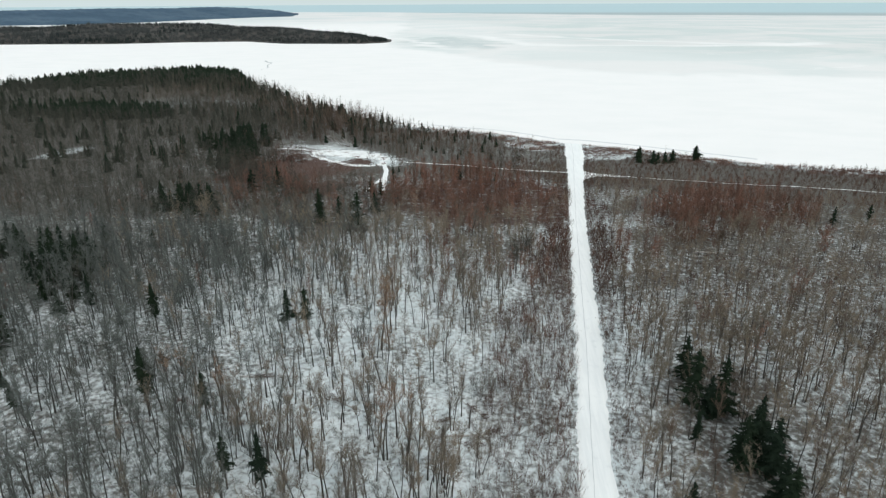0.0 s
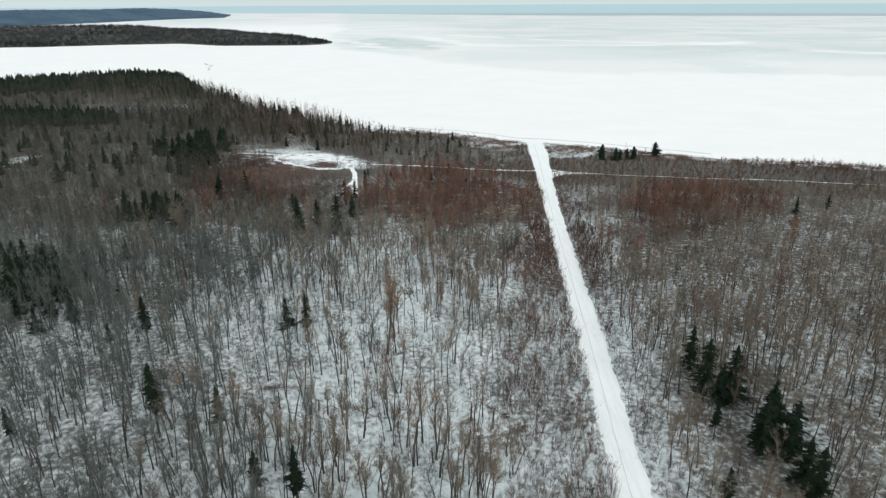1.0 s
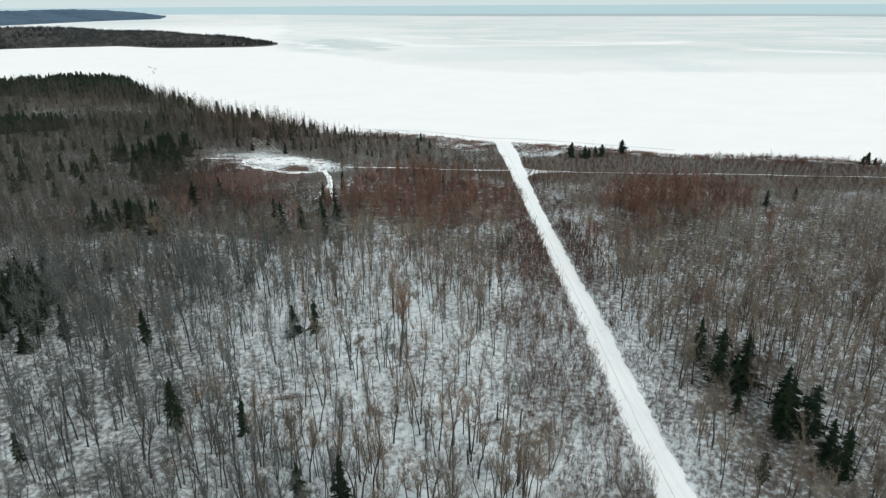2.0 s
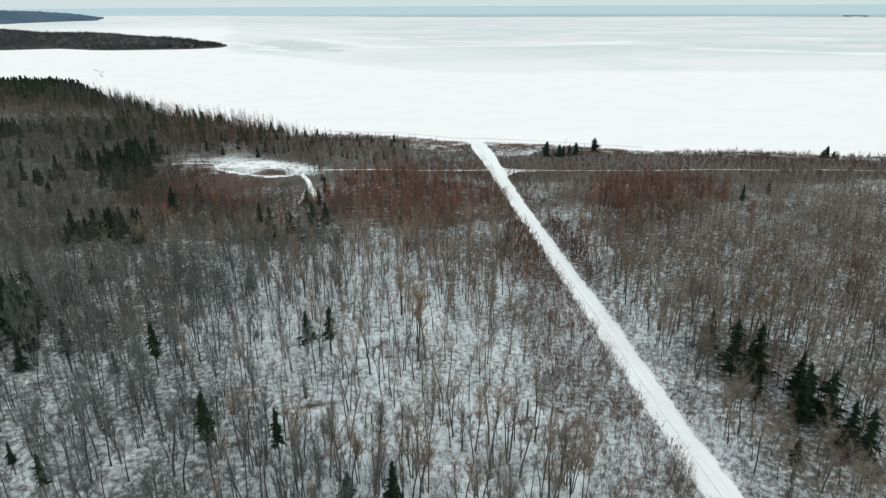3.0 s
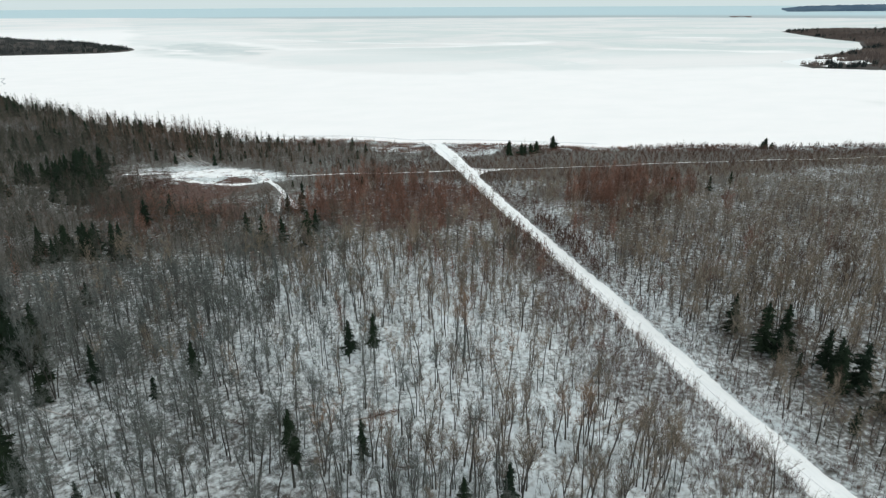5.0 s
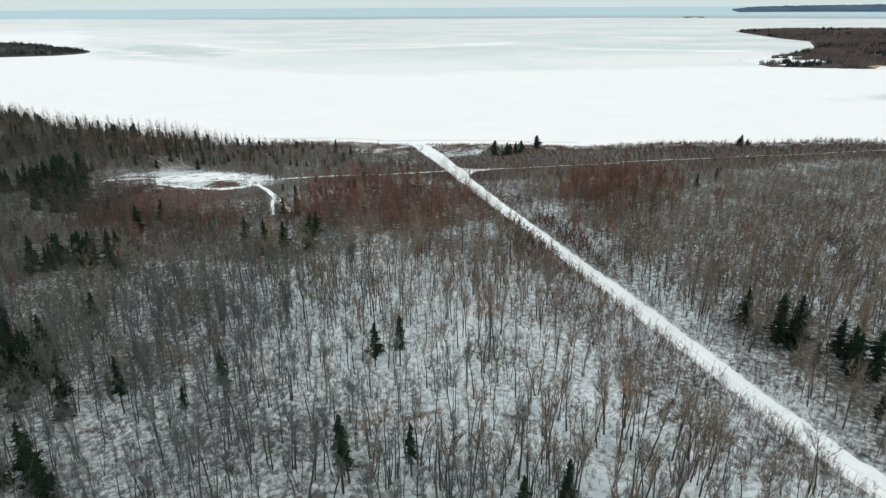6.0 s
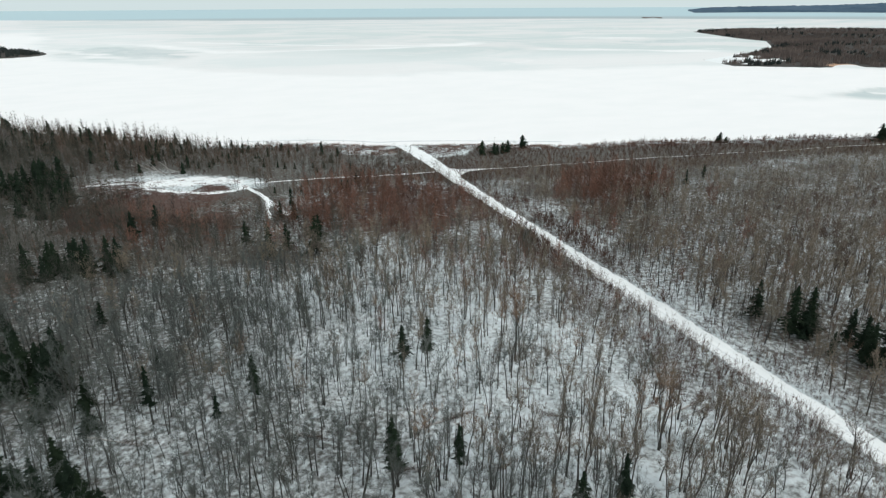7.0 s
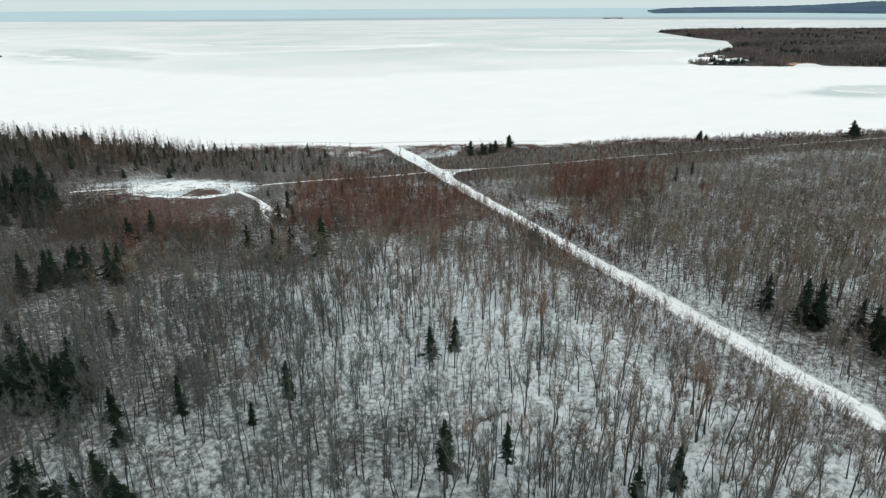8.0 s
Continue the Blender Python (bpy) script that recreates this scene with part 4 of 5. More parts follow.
    # smaller growth that fills the dense woods
    small = [hardwood(s + 80, 2, 1.5, 50) for s in range(6)]
    x, y = scatter(3.6, -430, 380, 120, 720)
    keep = 0.45 * smooth(x + 8 * waves(x, y, 40, 14), 55, 85) * smooth(side_of(x, y, SHORE), 30, 70) + 0.25 * smooth(-60 - x, 0, 50) * smooth(y, 215, 260)
    ok = in_view(x, y) & free(x, y, 5.0, 8.0) & clear_of_spruces(x, y)
    ok &= RS.rand(len(x)) < np.clip(keep, 0, 1) * (1 - 0.9 * low_brush(x, y)) * np.where(x < -150, 0.6, 1.0)
    x, y = x[ok], y[ok]
    left = x < 0
    for m, mat, lab in ((left, M_BROWN, "undergrowth of bare brown saplings"), (~left, M_DUN, "undergrowth of bare dun saplings")):
        k = int(m.sum())
        stand("sapling_stand", small, x[m], y[m], RS.uniform(0.34, 0.6, k), RS.uniform(0, 6.28, k), RS.rand(k), [M_BARK, mat], lab, "forest")
    # low bushy trees on the eastern shore
    x, y = scatter(3.0, 120, 420, 170, 350)
    d = side_of(x, y, SHORE)
    ok = (d > 6) & (d < 62) & (RS.rand(len(x)) < (0.9 + 0.4 * waves(x, y, 28, 71)) * smooth(x, 135, 185)) & (near_line(x, y, TRAIL_R) > 2)
    x, y = x[ok], y[ok]
    k = len(x)
    stand("shore_trees", [bush(q + 90, 1) for q in range(6)], x, y, RS.uniform(0.5, 1.1, k), RS.uniform(0, 6.28, k), RS.rand(k), [M_BRUSH, M_BRUSH], "low bushy bare trees along the frozen shore", "forest")
    # thin saplings between the trees
    x, y = scatter(2.4, -170, 170, 62, 225)
    ok = in_view(x, y) & free(x, y, 0.7) & clear_of_spruces(x, y)
    ok &= RS.rand(len(x)) < 0.62 + 0.3 * waves(x, y, 26, 61) + 0.6 * low_brush(x, y)
    x, y = x[ok], y[ok]
    cool = RS.rand(len(x)) < smooth(-10 - x, -20, 40)
    for m, mat, lab in ((~cool, M_TWIG, "thin grey-brown saplings standing in snow"), (cool, M_GREY, "thin grey-green saplings standing in snow")):
        k = int(m.sum())
        stand("sapling_stand", [whip(q + 200) for q in range(8)], x[m], y[m], RS.uniform(0.3, 1.1, k), RS.uniform(0, 6.28, k), RS.rand(k), [mat, mat], lab, "forest")
    # behind and beside the camera, thin
    x, y = scatter(18, -190, 170, -130, 66)
    ok = free(x, y)
    x, y = x[ok], y[ok]
    stand("hardwood_stand", far[:4], x, y, RS.uniform(0.7, 1.0, len(x)), RS.uniform(0, 6, len(x)), RS.rand(len(x)), [M_BARK, M_TWIG], "stand of bare grey hardwoods over snow", "forest")


def russet_woods():
    x, y = scatter(3.0, -140, 160, 150, 330)
    ok = in_view(x, y) & free(x, y)
    x, y = x[ok], y[ok]
    ok = RS.rand(len(x)) < 0.95 * russet(x, y) * smooth(waves(x, y, 15, 77), -0.75, 0.2) + 0.015 * (y < 290)
    x, y = x[ok], y[ok]
    n = len(x)
    stand("larch_stand", [larch(s, 1) for s in range(8)], x, y, RS.uniform(0.72, 1.2, n) * (1 + 0.25 * smooth(blob(x, y, 97, 244, 42, 26, 35), 0, 0.3)), RS.uniform(0, 6.28, n), RS.rand(n), [M_BRUSH, M_RED], "thicket of bare russet larches between clearing and road", "forest")
    # browner larches along the western shore and round the clearing
    x, y = scatter(3.4, -340, 48, 205, 640)
    ok = in_view(x, y) & free(x, y, 3.0, 6.0) & clear_of_spruces(x, y)
    x, y = x[ok], y[ok]
    d = side_of(x, y, SHORE)
    pale = pale_wood(x, y)
    p = 0.9 * smooth(d, 95, 60) * smooth(x, 48, 30) * (1 - 0.8 * pale) * (1 - 0.5 * smooth(-170 - x, 0, 60)) * np.where(x > -45, smooth(d, 16, 30) * (1 - 0.5 * smooth(x, -30, 10)), 1.0) + 0.40 * smooth(-15 - x, 0, 40) * smooth(y + 18 * waves(x, y, 40, 22), 212, 245)
    ok = RS.rand(len(x)) < np.minimum(p, 0.88) * np.where((x < -110) & (side_of(x, y, SHORE) > 100), 0.4, 1.0)
    x, y = x[ok], y[ok]
    n = len(x)
    size = RS.uniform(0.45, 1.1, n) * np.where(x > -70, 1.05 - 0.45 * smooth(side_of(x, y, SHORE), 70, 25) * smooth(x, -70, -10), 1.36)
    dark = RS.rand(n) < 0.36 + 0.65 * smooth(-60 - x + 0.3 * (280 - y), 0, 50) + 0.3 * waves(x, y, 30, 23)
    for m, mat, lab in ((~dark, M_BROWN, "dense stand of bare brown larches behind the shore"), (dark, M_OLIVE, "dense stand of dark grey-green larches round the clearing")):
        k = int(m.sum())
        stand("larch_stand", [larch(s + 30, 2) for s in range(8)], x[m], y[m], size[m], RS.uniform(0, 6.28, k), RS.rand(k), [M_BRUSH, mat], lab, "forest")


def brush():
    x, y = scatter(1.9, -150, 380, 66, 420)
    ok = in_view(x, y) & free(x, y, 0.9, 4.0) & (side_of(x, y, SHORE) > np.where(x > -5, np.where((x > 74) & (x < 119), 9, np.where(x < 165, 19, 8)) + 8 * waves(x, y, 25, 41), 4))
    x, y = x[ok], y[ok]
    edge = smooth(np.minimum(np.abs(side_of(x, y, ROAD_L)), np.abs(side_of(x, y, ROAD_R))), 14, 2)
    p = 0.95 * shore_brush(x, y) + 0.5 * smooth(side_of(x, y, SHORE), 50, 30) * smooth(x, -70, -40) * smooth(x, 40, 30) + 0.85 * np.clip(low_brush(x, y) - shore_brush(x, y), 0, 1) + 0.35 * smooth(blob(x, y, 50, 100, 16, 36, 0), 0, 0.5) + 0.4 * russet(x, y) + 0.6 * edge + np.where(y < 200, np.where(x < 22, 0.19, 0.30), 0.06)
    p = p * (0.88 + 0.4 * waves(x, y, 13, 67)) + 0.7 * smooth(blob(x, y, -88, 308, 46, 40, -20), 0, 0.4) * (blob(x, y, -66, 340, 27, 15, -28) < 0)
    ok = RS.rand(len(x)) < p
    x, y = x[ok], y[ok]
    n = len(x)
    near = np.hypot(x + 45, y - 10) < 190
    size = RS.uniform(0.45, 1.1, n) * (1 + 0.7 * np.clip(low_brush(x, y) - shore_brush(x, y), 0, 1)) * (1 - 0.3 * smooth(side_of(x, y, SHORE), 90, 50) * smooth(x, 0, 40))
    cool = RS.rand(n) < smooth(8 - x + 10 * waves(x, y, 30, 25), -8, 25) * smooth(y, 215, 190)
    dun = RS.rand(n) < 0.45 + 0.6 * waves(x, y, 22, 68)
    for m, lod, mat, lab in ((near & ~cool, 0, M_BRUSH, "low dark brown brush growing through snow"), (near & cool, 0, M_GREY, "low grey-green brush growing through snow"),
                             (~near & ~cool & ~dun, 1, M_BRUSH, "low dark brown brush growing through snow"), (~near & ~cool & dun, 1, M_HEATH, "low russet-brown brush behind the shore"), (~near & cool, 1, M_GREY, "low grey-green brush growing through snow")):
        k = int(m.sum())
        if k:
            stand("brush_thicket", [bush(q + 5 * lod, lod) for q in range(6)], x[m], y[m], size[m], RS.uniform(0, 6.28, k), RS.rand(k), [mat, mat], lab, "brush")


def road_bushes():
    """Head-high bushes that crowd the road's edges and lean over the snow."""
    rows = []
    for line, sgn, share, lo in ((ROAD_L, -1, 0.75, -0.6), (ROAD_R, 1, 0.45, 0.4)):
        q = along(line, 0.7)
        q = q[(q[:, 1] > 58) & (q[:, 1] < 300)]
        w = waves(q[:, 0], q[:, 1], 16, 66)
        q = q[RS.rand(len(q)) < share * (0.55 + 0.5 * w)]
        rows.append(np.c_[q[:, 0] + sgn * (lo + 3.6 * RS.rand(len(q)) ** 1.4), q[:, 1]])
    x, y = np.concatenate(rows).T
    k = len(x)
    warm = RS.rand(k) < 0.55
    for m, mat, lab in ((warm, M_BRUSH, "dark brown bushes crowding the edge of the snowy road"), (~warm, M_DUN, "dun-coloured bare bushes along the snowy road")):
        n = int(m.sum())
        stand("roadside_bushes", [bush(q + 70, 0) for q in range(7)], x[m], y[m], RS.uniform(0.5, 1.35, n), RS.uniform(0, 6.28, n), RS.rand(n), [mat, mat], lab, "bushes")


def heath_shrubs():
    """Knee-high russet shrubs on the clearing and along the shore."""
    x, y = scatter(1.3, -125, 130, 245, 400)
    ok = (RS.rand(len(x)) < 1.3 * heath_at(x, y)) & (side_of(x, y, SHORE) > 2)
    for line, w in ((TRAIL_L, 1.6), (TRAIL_R, 1.2), (TRACK, 2.0), (TRACK_B, 1.6)):
        ok &= near_line(x, y, line) > w
    ok &= ~((side_of(x, y, ROAD_L[::-1]) < 0.5) & (side_of(x, y, ROAD_R) < 0.5)) & (russet(x, y) < 0.4)
    x, y = x[ok], y[ok]
    k = len(x)
    # the grassy verge along the road
    for line, sgn in ((ROAD_R, 1), (ROAD_L, -1)):
        q = along(line, 0.35)
        q = q[(q[:, 1] > 70) & (q[:, 1] < 372)]
        q = q[RS.rand(len(q)) < (0.9 if sgn > 0 else 0.5)]
        x, y = np.r_[x, q[:, 0] + sgn * RS.uniform(0.0, 1.7, len(q))], np.r_[y, q[:, 1] + RS.uniform(-0.3, 0.3, len(q))]
    k = len(x)
    stand("heath_shrubs", [bush(s + 50, 1) for s in range(5)], x, y, RS.uniform(0.15, 0.38, k), RS.uniform(0, 6.28, k), RS.rand(k), [M_BRUSH, M_HEATH], "knee-high russet heath shrubs poking through snow", "shrubs")


def beach_shrubs():
    """Shin-high rusty grass and rose scrub in patches on the snowy beach bank."""
    x, y = scatter(1.0, -30, 230, 300, 440)
    d = side_of(x, y, SHORE)
    ok = (d > 3) & ((d < 22) | (blob(x, y, 30, 370, 17, 10, -38) > 0)) & (RS.rand(len(x)) < smooth(waves(x, y, 11, 75) + 0.5 * waves(x, y, 4, 76), -0.5, 0.25))
    ok &= ~((side_of(x, y, ROAD_L[::-1]) < 0.8) & (side_of(x, y, ROAD_R) < 0.8)) & ~((x > 56) & (x < 74) & (RS.rand(len(x)) < 0.7))
    x, y = x[ok], y[ok]
    k = len(x)
    stand("beach_scrub", [bush(s + 50, 1) for s in range(5)], x, y, RS.uniform(0.18, 0.42, k), RS.uniform(0, 6.28, k), RS.rand(k), [M_BRUSH, M_SCRUB], "rusty scrub and grass in patches on the snowy beach", "shrubs")


def spruces():
    narrow = tree_things("spruce_tree", [spruce(s + 60, 0, 0.40, 0.70) for s in range(6)], [M_BARK, M_NEEDLE, M_ROAD], "trunk", "crown", "", "", "")
    protos = tree_things("spruce_tree", [spruce(s, 0, 0.17, 1.2) for s in range(6)], [M_BARK, M_NEEDLE, M_ROAD], "trunk", "crown", "", "", "")
    far = tree_things("spruce_tree", [spruce(s + 9, 1, 0.10, 1.65) for s in range(6)], [M_BARK, M_NEEDLE], "trunk", "crown", "", "", "")
    shore = tree_things("spruce_tree", [spruce(s + 15, 1, 0.06, 2.7) for s in range(4)], [M_BARK, M_NEEDLE], "trunk", "crown", "", "", "")
    for i, (x, y, h) in enumerate(SPRUCES):
        plant("spruce_tree", protos if 48 < x < 100 or x < -100 or (y > 200 and x < 0) else narrow, i, x, y, h / 11, RS.uniform(0, 6.28), ("trunk", "crown", "snow"), "dark green spruce with flecks of snow among bare trees", "tree", "spruces in the woods")
    for x, y, h in ((84, 334, 8.4), (91, 333, 6.8), (93.5, 334, 5.6), (97, 334, 6.2), (101, 335, 6.8), (114, 340.5, 7.8), (228, 301, 6.5), (225, 300.5, 4.5), (231, 299.5, 4), (315, 260, 11), (320, 261, 8)):
        plant("spruce_tree", shore, int(x), x, y, h / 11, x, ("trunk", "crown"), "dark spruce standing by the frozen shore", "tree", "spruces by the shore")
    n = 0
    for cx, cy, sx, sy, count, h in GROUPS:
        for k in range(count):
            x, y = cx + RS.normal(0, sx * 0.6), cy + RS.normal(0, sy * 0.6)
            plant("spruce_tree", far, n, x, y, h / 11 * RS.uniform(0.6, 1.15), RS.uniform(0, 6.28), ("trunk", "crown"), "dark spruce in a dense clump", "tree", "spruces in dark clumps")
            n += 1
    # the headland and the shore, too many to count
    x, y = scatter(3.6, -520, 20, 290, 800)
    ok = in_view(x, y) & free(x, y, 3, 3)
    x, y = x[ok], y[ok]
    d = side_of(x, y, SHORE)
    band, pale = conifer_band(x, y), pale_wood(x, y)
    p = (0.90 * band + (0.20 + 0.22 * waves(x, y, 22, 73)) * smooth(d, 85, 30) * smooth(x, 10, -30) * np.where(x > -45, smooth(d, 14, 22), 1.0) + 0.03 + 0.03 * smooth(-120 - x, 0, 60)) * (1 - 0.9 * pale)
    ok = RS.rand(len(x)) < p
    x, y = x[ok], y[ok]
    n = len(x)
    band = conifer_band(x, y)
    stand("spruce_stand", [spruce(s + 30, 2, 0.06, 1.8) for s in range(8)], x, y, 0.34 - 0.06 * smooth(x, -80, -50) + 0.46 * RS.rand(n) ** 1.9 * (1 - 0.45 * smooth(x, -80, -50)) + 0.22 * band + 0.10 * smooth(-60 - x, 0, 60), RS.uniform(0, 6.28, n), RS.rand(n), [M_BARK, M_NEEDLE], "dark spruces along the headland and its shore", "forest")


woods()
russet_woods()
brush()
road_bushes()
heath_shrubs()
beach_shrubs()
spruces()


# ---------------------------------------------------------------- fallen trees


def fallen_tree(x0, y0, x1, y1, seed):
    """A fallen trunk with broken branch stubs, held a little off the ground by them."""
    g = Shape(seed)
    r = g.r
    a, b = np.array([x0, y0, 0.0]), np.array([x1, y1, 0.0])
    long = np.hypot(x1 - x0, y1 - y0)
    if long > 13:
        b, long = a + (b - a) * 13 / long, 13.0
    k = np.linspace(0, 1, 6)
    pts = a + (b - a) * k[:, None]
    pts[:, 2] = land_z(pts[:, 0], pts[:, 1]) + 0.12 + 0.5 * k
    pts[1:-1] += r.normal(0, 0.08, (4, 3))
    rad = 0.023 * long * r.uniform(0.7, 1.0)
    d = (b - a) / long
    side = np.array([-d[1], d[0], 0])
    g.tube(pts, rad * (1 - 0.7 * k), 6)
    tagged_root = new("fallen_tree", mesh_of("trunk", *g.out()[:2], [M_DEAD]))
    tagged(tagged_root, "pale fallen tree trunk lying in the snow", "fallen tree", "fallen trees in the woods")
    n = 7
    f = r.uniform(0.3, 0.98, n)
    at = np.stack([np.interp(f, k, pts[:, c]) for c in range(3)], -1)
    to = at + d * r.uniform(0.3, 1.1, (n, 1)) + side * r.uniform(-1.2, 1.2, (n, 1)) + np.c_[np.zeros((n, 2)), r.uniform(-0.3, 1.0, n)]
    for p, e in zip(at, to):
        q = Shape(seed + 90)
        q.tube([p, (p + e) / 2 + (0, 0, 0.06), e], [0.06, 0.035, 0.012], 4)
        part("branch", mesh_of("branch", *q.out()[:2], [M_DEAD]), tagged_root)
    # the crown lies flattened round the upper third
    q = Shape(seed + 40)
    m = 150
    f = q.r.uniform(0.55, 1.08, m)[:, None]
    at = pts[0] + (pts[-1] - pts[0]) * f + q.r.normal(0, 0.35, (m, 3)) * (1, 1, 0.4) + (0, 0, 0.1)
    to = at + d * q.r.uniform(0.2, 1.5, (m, 1)) + side * q.r.normal(0, 0.8, (m, 1)) + np.c_[np.zeros((m, 2)), q.r.uniform(-0.1, 0.9, m)]
    q.blades(at, to, 0.06)
    tagged(part("crown", mesh_of("crown", *q.out()[:2], [M_BRUSH], tint=np.full(3 * m, 0.3)), tagged_root, "tangle of dark bare twigs"), kind="stuff")


def snag(x, y, high, seed):
    """A dark broken stump of a dead tree, with a splintered top and a stub or two."""
    g = Shape(seed)
    r = g.r
    z = float(land_z(np.array([x]), np.array([y]))[0])
    pts = g.crooked((x, y, z - 0.2), (r.normal(0, 0.05), r.normal(0, 0.05), 1), high + 0.2, 4, 0.03, 0.02)
    g.tube(pts, [0.22, 0.17, 0.16, 0.15, 0.12], 7)
    top = np.repeat(pts[-1:], 5, 0) + r.normal(0, 0.06, (5, 3)) - (0, 0, 0.15)
    g.blades(top, top + np.c_[r.normal(0, 0.05, (5, 2)), r.uniform(0.2, 0.6, 5)], 0.10, 0)
    root = tagged(new("snag", mesh_of("trunk", *g.out()[:2], [M_BARK], tint=np.full(g.n, 0.2))), "dark broken stump of a dead tree in snow", "dead tree", "snags in the woods")
    for f in r.uniform(0.4, 0.9, 2):
        p = pts[0] + (pts[-1] - pts[0]) * f
        a = r.uniform(0, 6.28)
        q = Shape(seed + 5)
        q.tube([p, p + (0.5 * math.cos(a), 0.5 * math.sin(a), 0.1), p + (0.9 * math.cos(a), 0.9 * math.sin(a), 0.35)], [0.06, 0.04, 0.015], 4)
        part("branch", mesh_of("branch", *q.out()[:2], [M_BARK], tint=np.full(q.n, 0.2)), root)


for i, ends in enumerate(LOGS):
    fallen_tree(*ends, 300 + i)


def dead_tree(x, y, dx, dy, high, seed):
    """A pale dead trunk that leans, with a few broken stubs."""
    g = Shape(seed)
    r = g.r
    k = np.linspace(0, 1, 5)
    z = float(land_z(np.array([x]), np.array([y]))[0])
    pts = np.c_[x + dx * k, y + dy * k, z - 0.15 + high * k]
    pts[1:-1] += r.normal(0, 0.06, (3, 3))
    g.tube(pts, 0.17 * (1 - 0.75 * k), 6)
    root = tagged(new("dead_tree", mesh_of("trunk", *g.out()[:2], [M_DEAD])), "pale leaning dead trunk at the clearing's edge", "dead tree", "dead trees by the clearing")
    for f in r.uniform(0.35, 0.95, 4):
        p = np.array([np.interp(f, k, pts[:, c]) for c in range(3)])
        e = p + r.normal(0, 0.5, 3) + (0, 0, 0.4)
        q = Shape(seed + 5)
        q.tube([p, (p + e) / 2 + (0, 0, 0.05), e], [0.05, 0.03, 0.01], 4)
        part("branch", mesh_of("branch", *q.out()[:2], [M_DEAD]), root)


for i, (x, y, high) in enumerate([(-47.6, 105.6, 3.2), (6.6, 106.5, 4.0), (1.7, 101.5, 3.6), (-28.1, 112.9, 2.4), (-36.1, 113.6, 3.8), (-49.3, 104.7, 3.6), (-58.3, 121.8, 4.4), (-5.0, 96.7, 3.0), (2.6, 109.3, 4.2)]):
    snag(x, y, high, 500 + i)


for i, row in enumerate([(-81, 370, -9.5, 4, 6.5), (-79.5, 371, -6, 3, 7.5), (-78, 369, -8, 5, 5), (-73, 368, -6.5, 3, 6), (-76, 372, -1, 2, 7.5), (-70, 366, -8, 1.5, 3.5)]):
    dead_tree(*row, 400 + i)


# ---------------------------------------------------------------- far shores
def tuft(seed, pointed):
    """A far clump of trees: a dozen upright ragged blades."""
    g = Shape(seed)
    r = g.r
    n = 12
    a, d = r.uniform(0, 6.28, n), np.sqrt(r.uniform(0, 1.0, n)) * (2.4 if pointed else 4.2)
    at = np.c_[np.cos(a) * d, np.sin(a) * d, np.zeros(n)]
    up = r.uniform(5.0, 9.0, n) if pointed else r.uniform(4.0, 7.0, n)
    g.blades(at, at + np.c_[r.normal(0, 0.4, (n, 2)), up], 1.7 if pointed else 1.3, 0 if pointed else 1)
    return g.out()


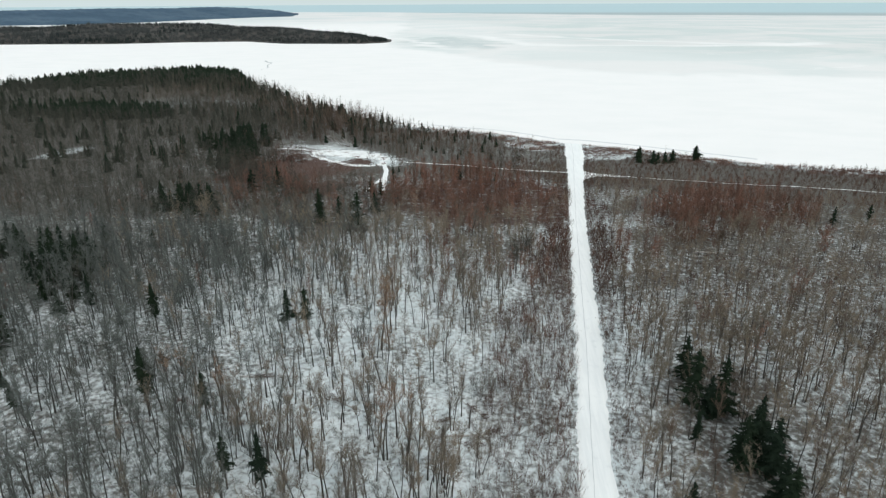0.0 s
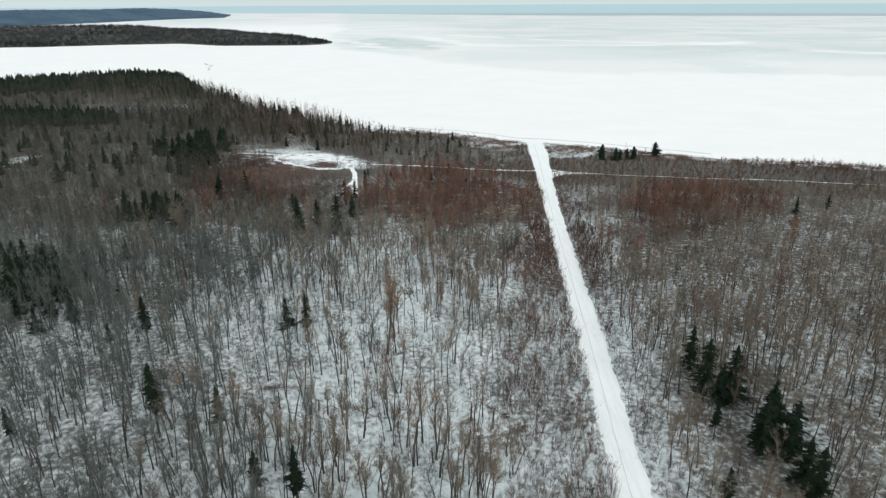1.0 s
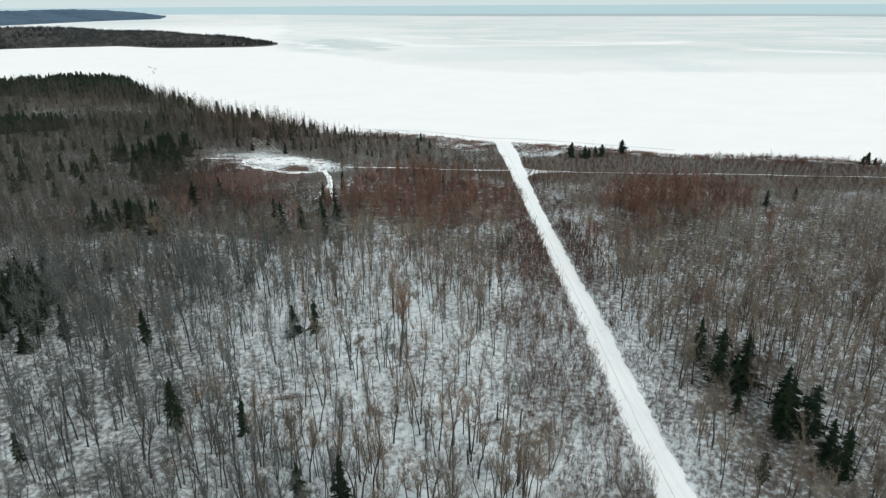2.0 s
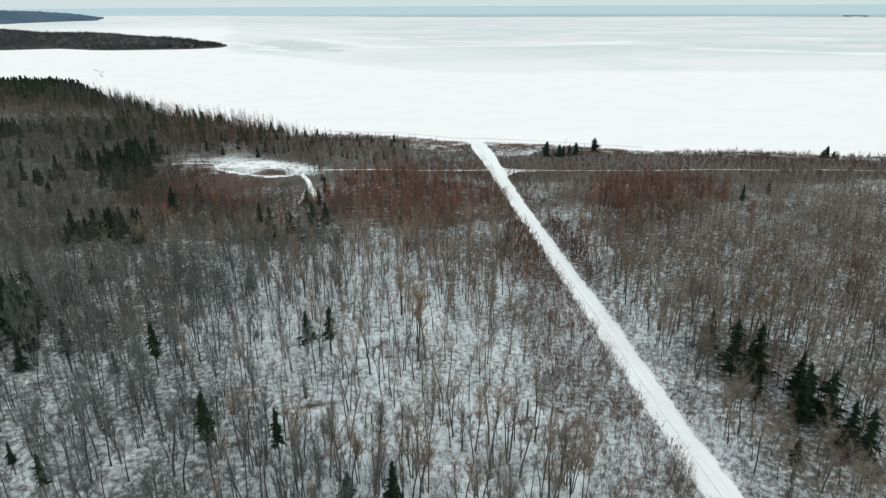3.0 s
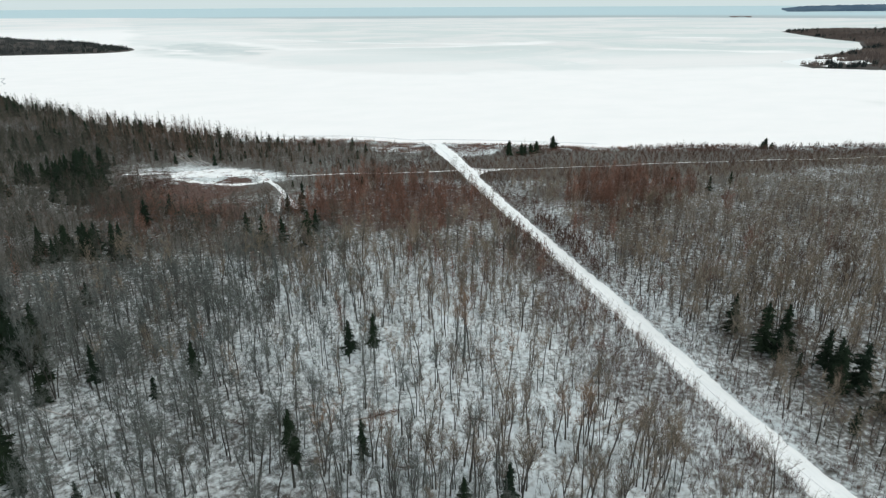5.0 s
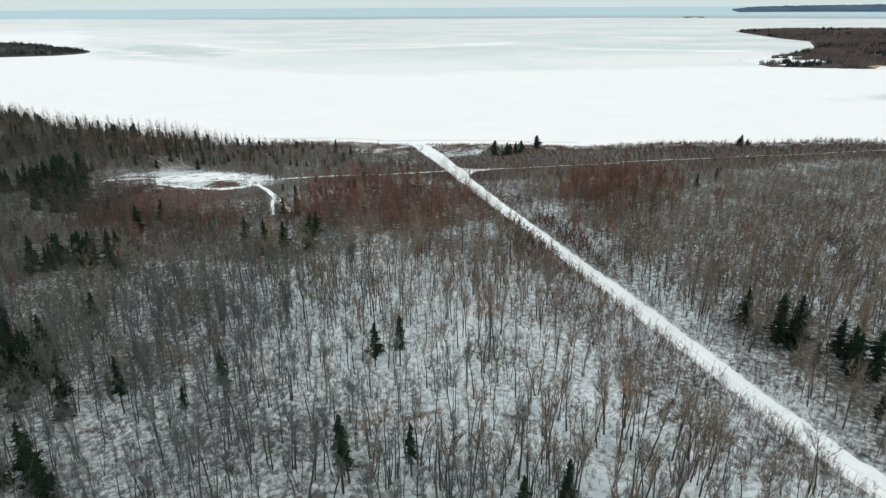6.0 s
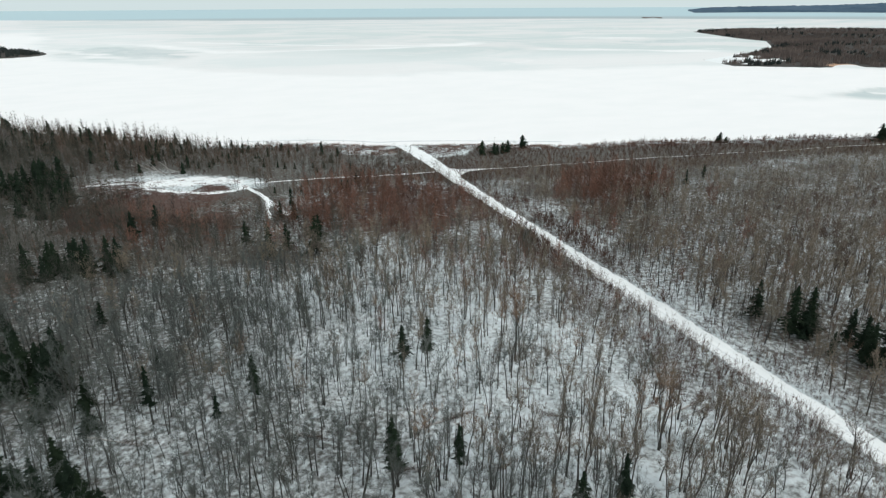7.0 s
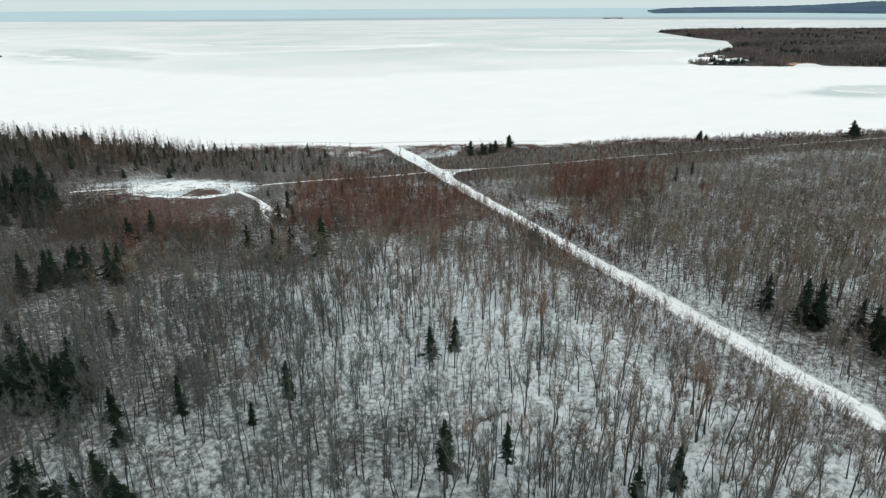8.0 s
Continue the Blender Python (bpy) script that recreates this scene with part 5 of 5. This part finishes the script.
def far_land(name, poly, height, step, density, mats, seed, label, bare=None):
    """A low wooded point: its ground and its trees, both real shapes."""
    p = np.array(poly, float)
    (x0, y0), (x1, y1) = p.min(0), p.max(0)
    xs, ys = np.arange(x0 - step, x1 + step, step), np.arange(y0 - step, y1 + step, step)
    x, y = np.meshgrid(xs, ys, indexing="ij")
    closed = poly + poly[:1]

    def depth(x, y):
        d = np.abs(side_of(x, y, closed))
        return np.where(inside(x, y, poly), d, -d)

    def base(x, y):
        return sea_z(np.hypot(x - MID[0], y - MID[1]))

    def top(x, y):
        return base(x, y) - 1.0 + (1.6 + height * smooth(depth(x, y), 0, 150) * (1 + 0.35 * waves(x, y, 300, seed))) * smooth(depth(x, y), -step, step * 0.4)

    z = top(x, y)
    v = np.stack([x, y, z], -1).reshape(-1, 3)
    i, j = np.meshgrid(np.arange(len(xs) - 1), np.arange(len(ys) - 1), indexing="ij")
    m = len(ys)
    a, b, c, d = i * m + j, (i + 1) * m + j, (i + 1) * m + j + 1, i * m + j + 1
    tris = np.concatenate([np.stack([a, b, c], -1).reshape(-1, 3), np.stack([a, c, d], -1).reshape(-1, 3)])
    dv = depth(v[:, 0], v[:, 1])
    tris = tris[(dv[tris] > -step * 1.1).any(1)]
    centre = v[tris].mean(1)
    snowy = np.zeros(len(tris), int) if bare is None else (blob(centre[:, 0], centre[:, 1], *bare) + 0.45 * waves(centre[:, 0], centre[:, 1], 38, seed) > 0).astype(int)
    land = mesh_of("ground", v, tris, [M_FARFLOOR, M_ROAD, M_BEACH], np.where(blob(centre[:, 0], centre[:, 1], 790, 612, 26, 17) > 0, 2, snowy))
    tagged(new("ground", land), label, "far shore", kind="structure")
    r = np.random.RandomState(seed)
    n = int((x1 - x0) * (y1 - y0) * density)
    tx, ty = r.uniform(x0, x1, n), r.uniform(y0, y1, n)
    ok = (depth(tx, ty) > 6) & (blob(tx, ty, 790, 608, 30, 21) < 0) & ((bare is None) | (r.rand(n) > 1.08 * smooth(blob(tx, ty, *(bare or (0, 0, 1, 1))) + 0.7 * waves(tx, ty, 38, seed), 0, 0.3)))
    # the front rows are set closer
    ok &= (r.rand(n) < 0.35 + 0.65 * smooth(depth(tx, ty), 160, 60))
    tx, ty = tx[ok], ty[ok]
    pointed = (waves(tx, ty, 160, seed + 1) + 0.35 * r.normal(0, 1, len(tx))) > 0.95 - 0.5 * smooth(depth(tx, ty), 70, 20)
    V, F, S, k = [], [], [], 0
    for flag in (True, False):
        for s in range(4):
            tv, tf, ts = tuft(s + 7 * seed, flag)
            pick = (pointed == flag) & (np.arange(len(tx)) % 4 == s)
            px, py = tx[pick], ty[pick]
            sc = r.uniform(0.6, 1.15, len(px))[:, None, None]
            vv = tv[None] * sc + np.stack([px, py, top(px, py) - 0.3], -1)[:, None]
            V.append(vv.reshape(-1, 3))
            F.append((tf[None] + (np.arange(len(px)) * len(tv))[:, None, None] + k).reshape(-1, 3))
            S.append(np.tile(ts, len(px)))
            k += len(px) * len(tv)
    me = mesh_of(name, np.concatenate(V), np.concatenate(F), mats, np.concatenate(S))
    tagged(new(name, me), label, "forest", kind="stuff")


CAPE_L = [(-1500, 1290), (-777, 1346), (-645, 1404), (-522, 1431), (-419, 1353), (-266, 1347), (-227, 1368), (-214, 1420), (-232, 1500), (-330, 1650), (-408, 1760), (-575, 1960), (-849, 2030), (-1199, 2000), (-1700, 1990)]
CAPE_R = [(700, 768), (679, 719), (659, 676), (746, 600), (794, 624), (823, 617), (793, 582), (848, 527), (1009, 337), (2269, 311), (2190, 1264), (1777, 1511), (1637, 1616), (1475, 1558), (1269, 1214), (1217, 1084), (1037, 922), (872, 836)]
far_land("cape_woods", CAPE_L, 15, 30, 0.013, [M_FARDARK, M_FARWOOD], 3, "dark wooded cape across the frozen bay")
far_land("cape_woods", CAPE_R, 6, 13, 0.013, [M_FARDARK, M_FARBROWN], 5, "brown wooded point across the frozen bay", (745, 760, 95, 62, 35))


def hazy_coast(name, place, label, mat=M_HAZY):
    """A far ridge of hills: ground rising behind a shore, with an uneven wooded skyline. place: bearing from, to, distance, depth, height at both ends and where it is full."""
    b0, b1, r0, run, deep, h0, h1, full, seed = place
    n, m = 220, 14
    b, k = np.meshgrid(np.linspace(b0, b1, n), np.linspace(0, 1, m), indexing="ij")
    f = (b - b0) / (b1 - b0)
    r = r0 + run * smooth(1 - f, 0.55, 1.0) + deep * k + 50 * np.sin(f * 9 + seed) * (1 - k)
    x, y = MID[0] + r * np.sin(np.radians(b)), MID[1] + r * np.cos(np.radians(b))
    h = (h0 + (h1 - h0) * smooth(f, 0, full) ** 0.8) * (0.8 + 0.2 * waves(x, y, 900, seed))
    rs = np.random.RandomState(seed)
    z = sea_z(r) - 1 + h * smooth(k, 0, 1) + min(1.0, 0.5 * h0) * (10 + rs.normal(0, 1.0, k.shape)) * smooth(k, 0, 0.08) * smooth(f, 0, 0.22 if h1 > 50 else 0.05) * smooth(1 - f, 0, 0.02)
    v = np.stack([x, y, z], -1).reshape(-1, 3)
    i, j = np.meshgrid(np.arange(n - 1), np.arange(m - 1), indexing="ij")
    a, c, d, e = i * m + j, (i + 1) * m + j, (i + 1) * m + j + 1, i * m + j + 1
    me = mesh_of(name, v, np.concatenate([np.stack([a, c, d], -1).reshape(-1, 3), np.stack([a, d, e], -1).reshape(-1, 3)]), [mat])
    tagged(new(name, me), label, "far coast", kind="structure")


# the haze on coast and hills is only the blue of M_HAZY
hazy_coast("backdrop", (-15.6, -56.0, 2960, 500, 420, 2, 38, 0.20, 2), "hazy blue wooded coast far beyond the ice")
hazy_coast("backdrop", (40.8, 42.4, 3605, 0, 60, 0.5, 0.5, 1.0, 9), "low brown islet far out in the ice", M_FARBROWN)
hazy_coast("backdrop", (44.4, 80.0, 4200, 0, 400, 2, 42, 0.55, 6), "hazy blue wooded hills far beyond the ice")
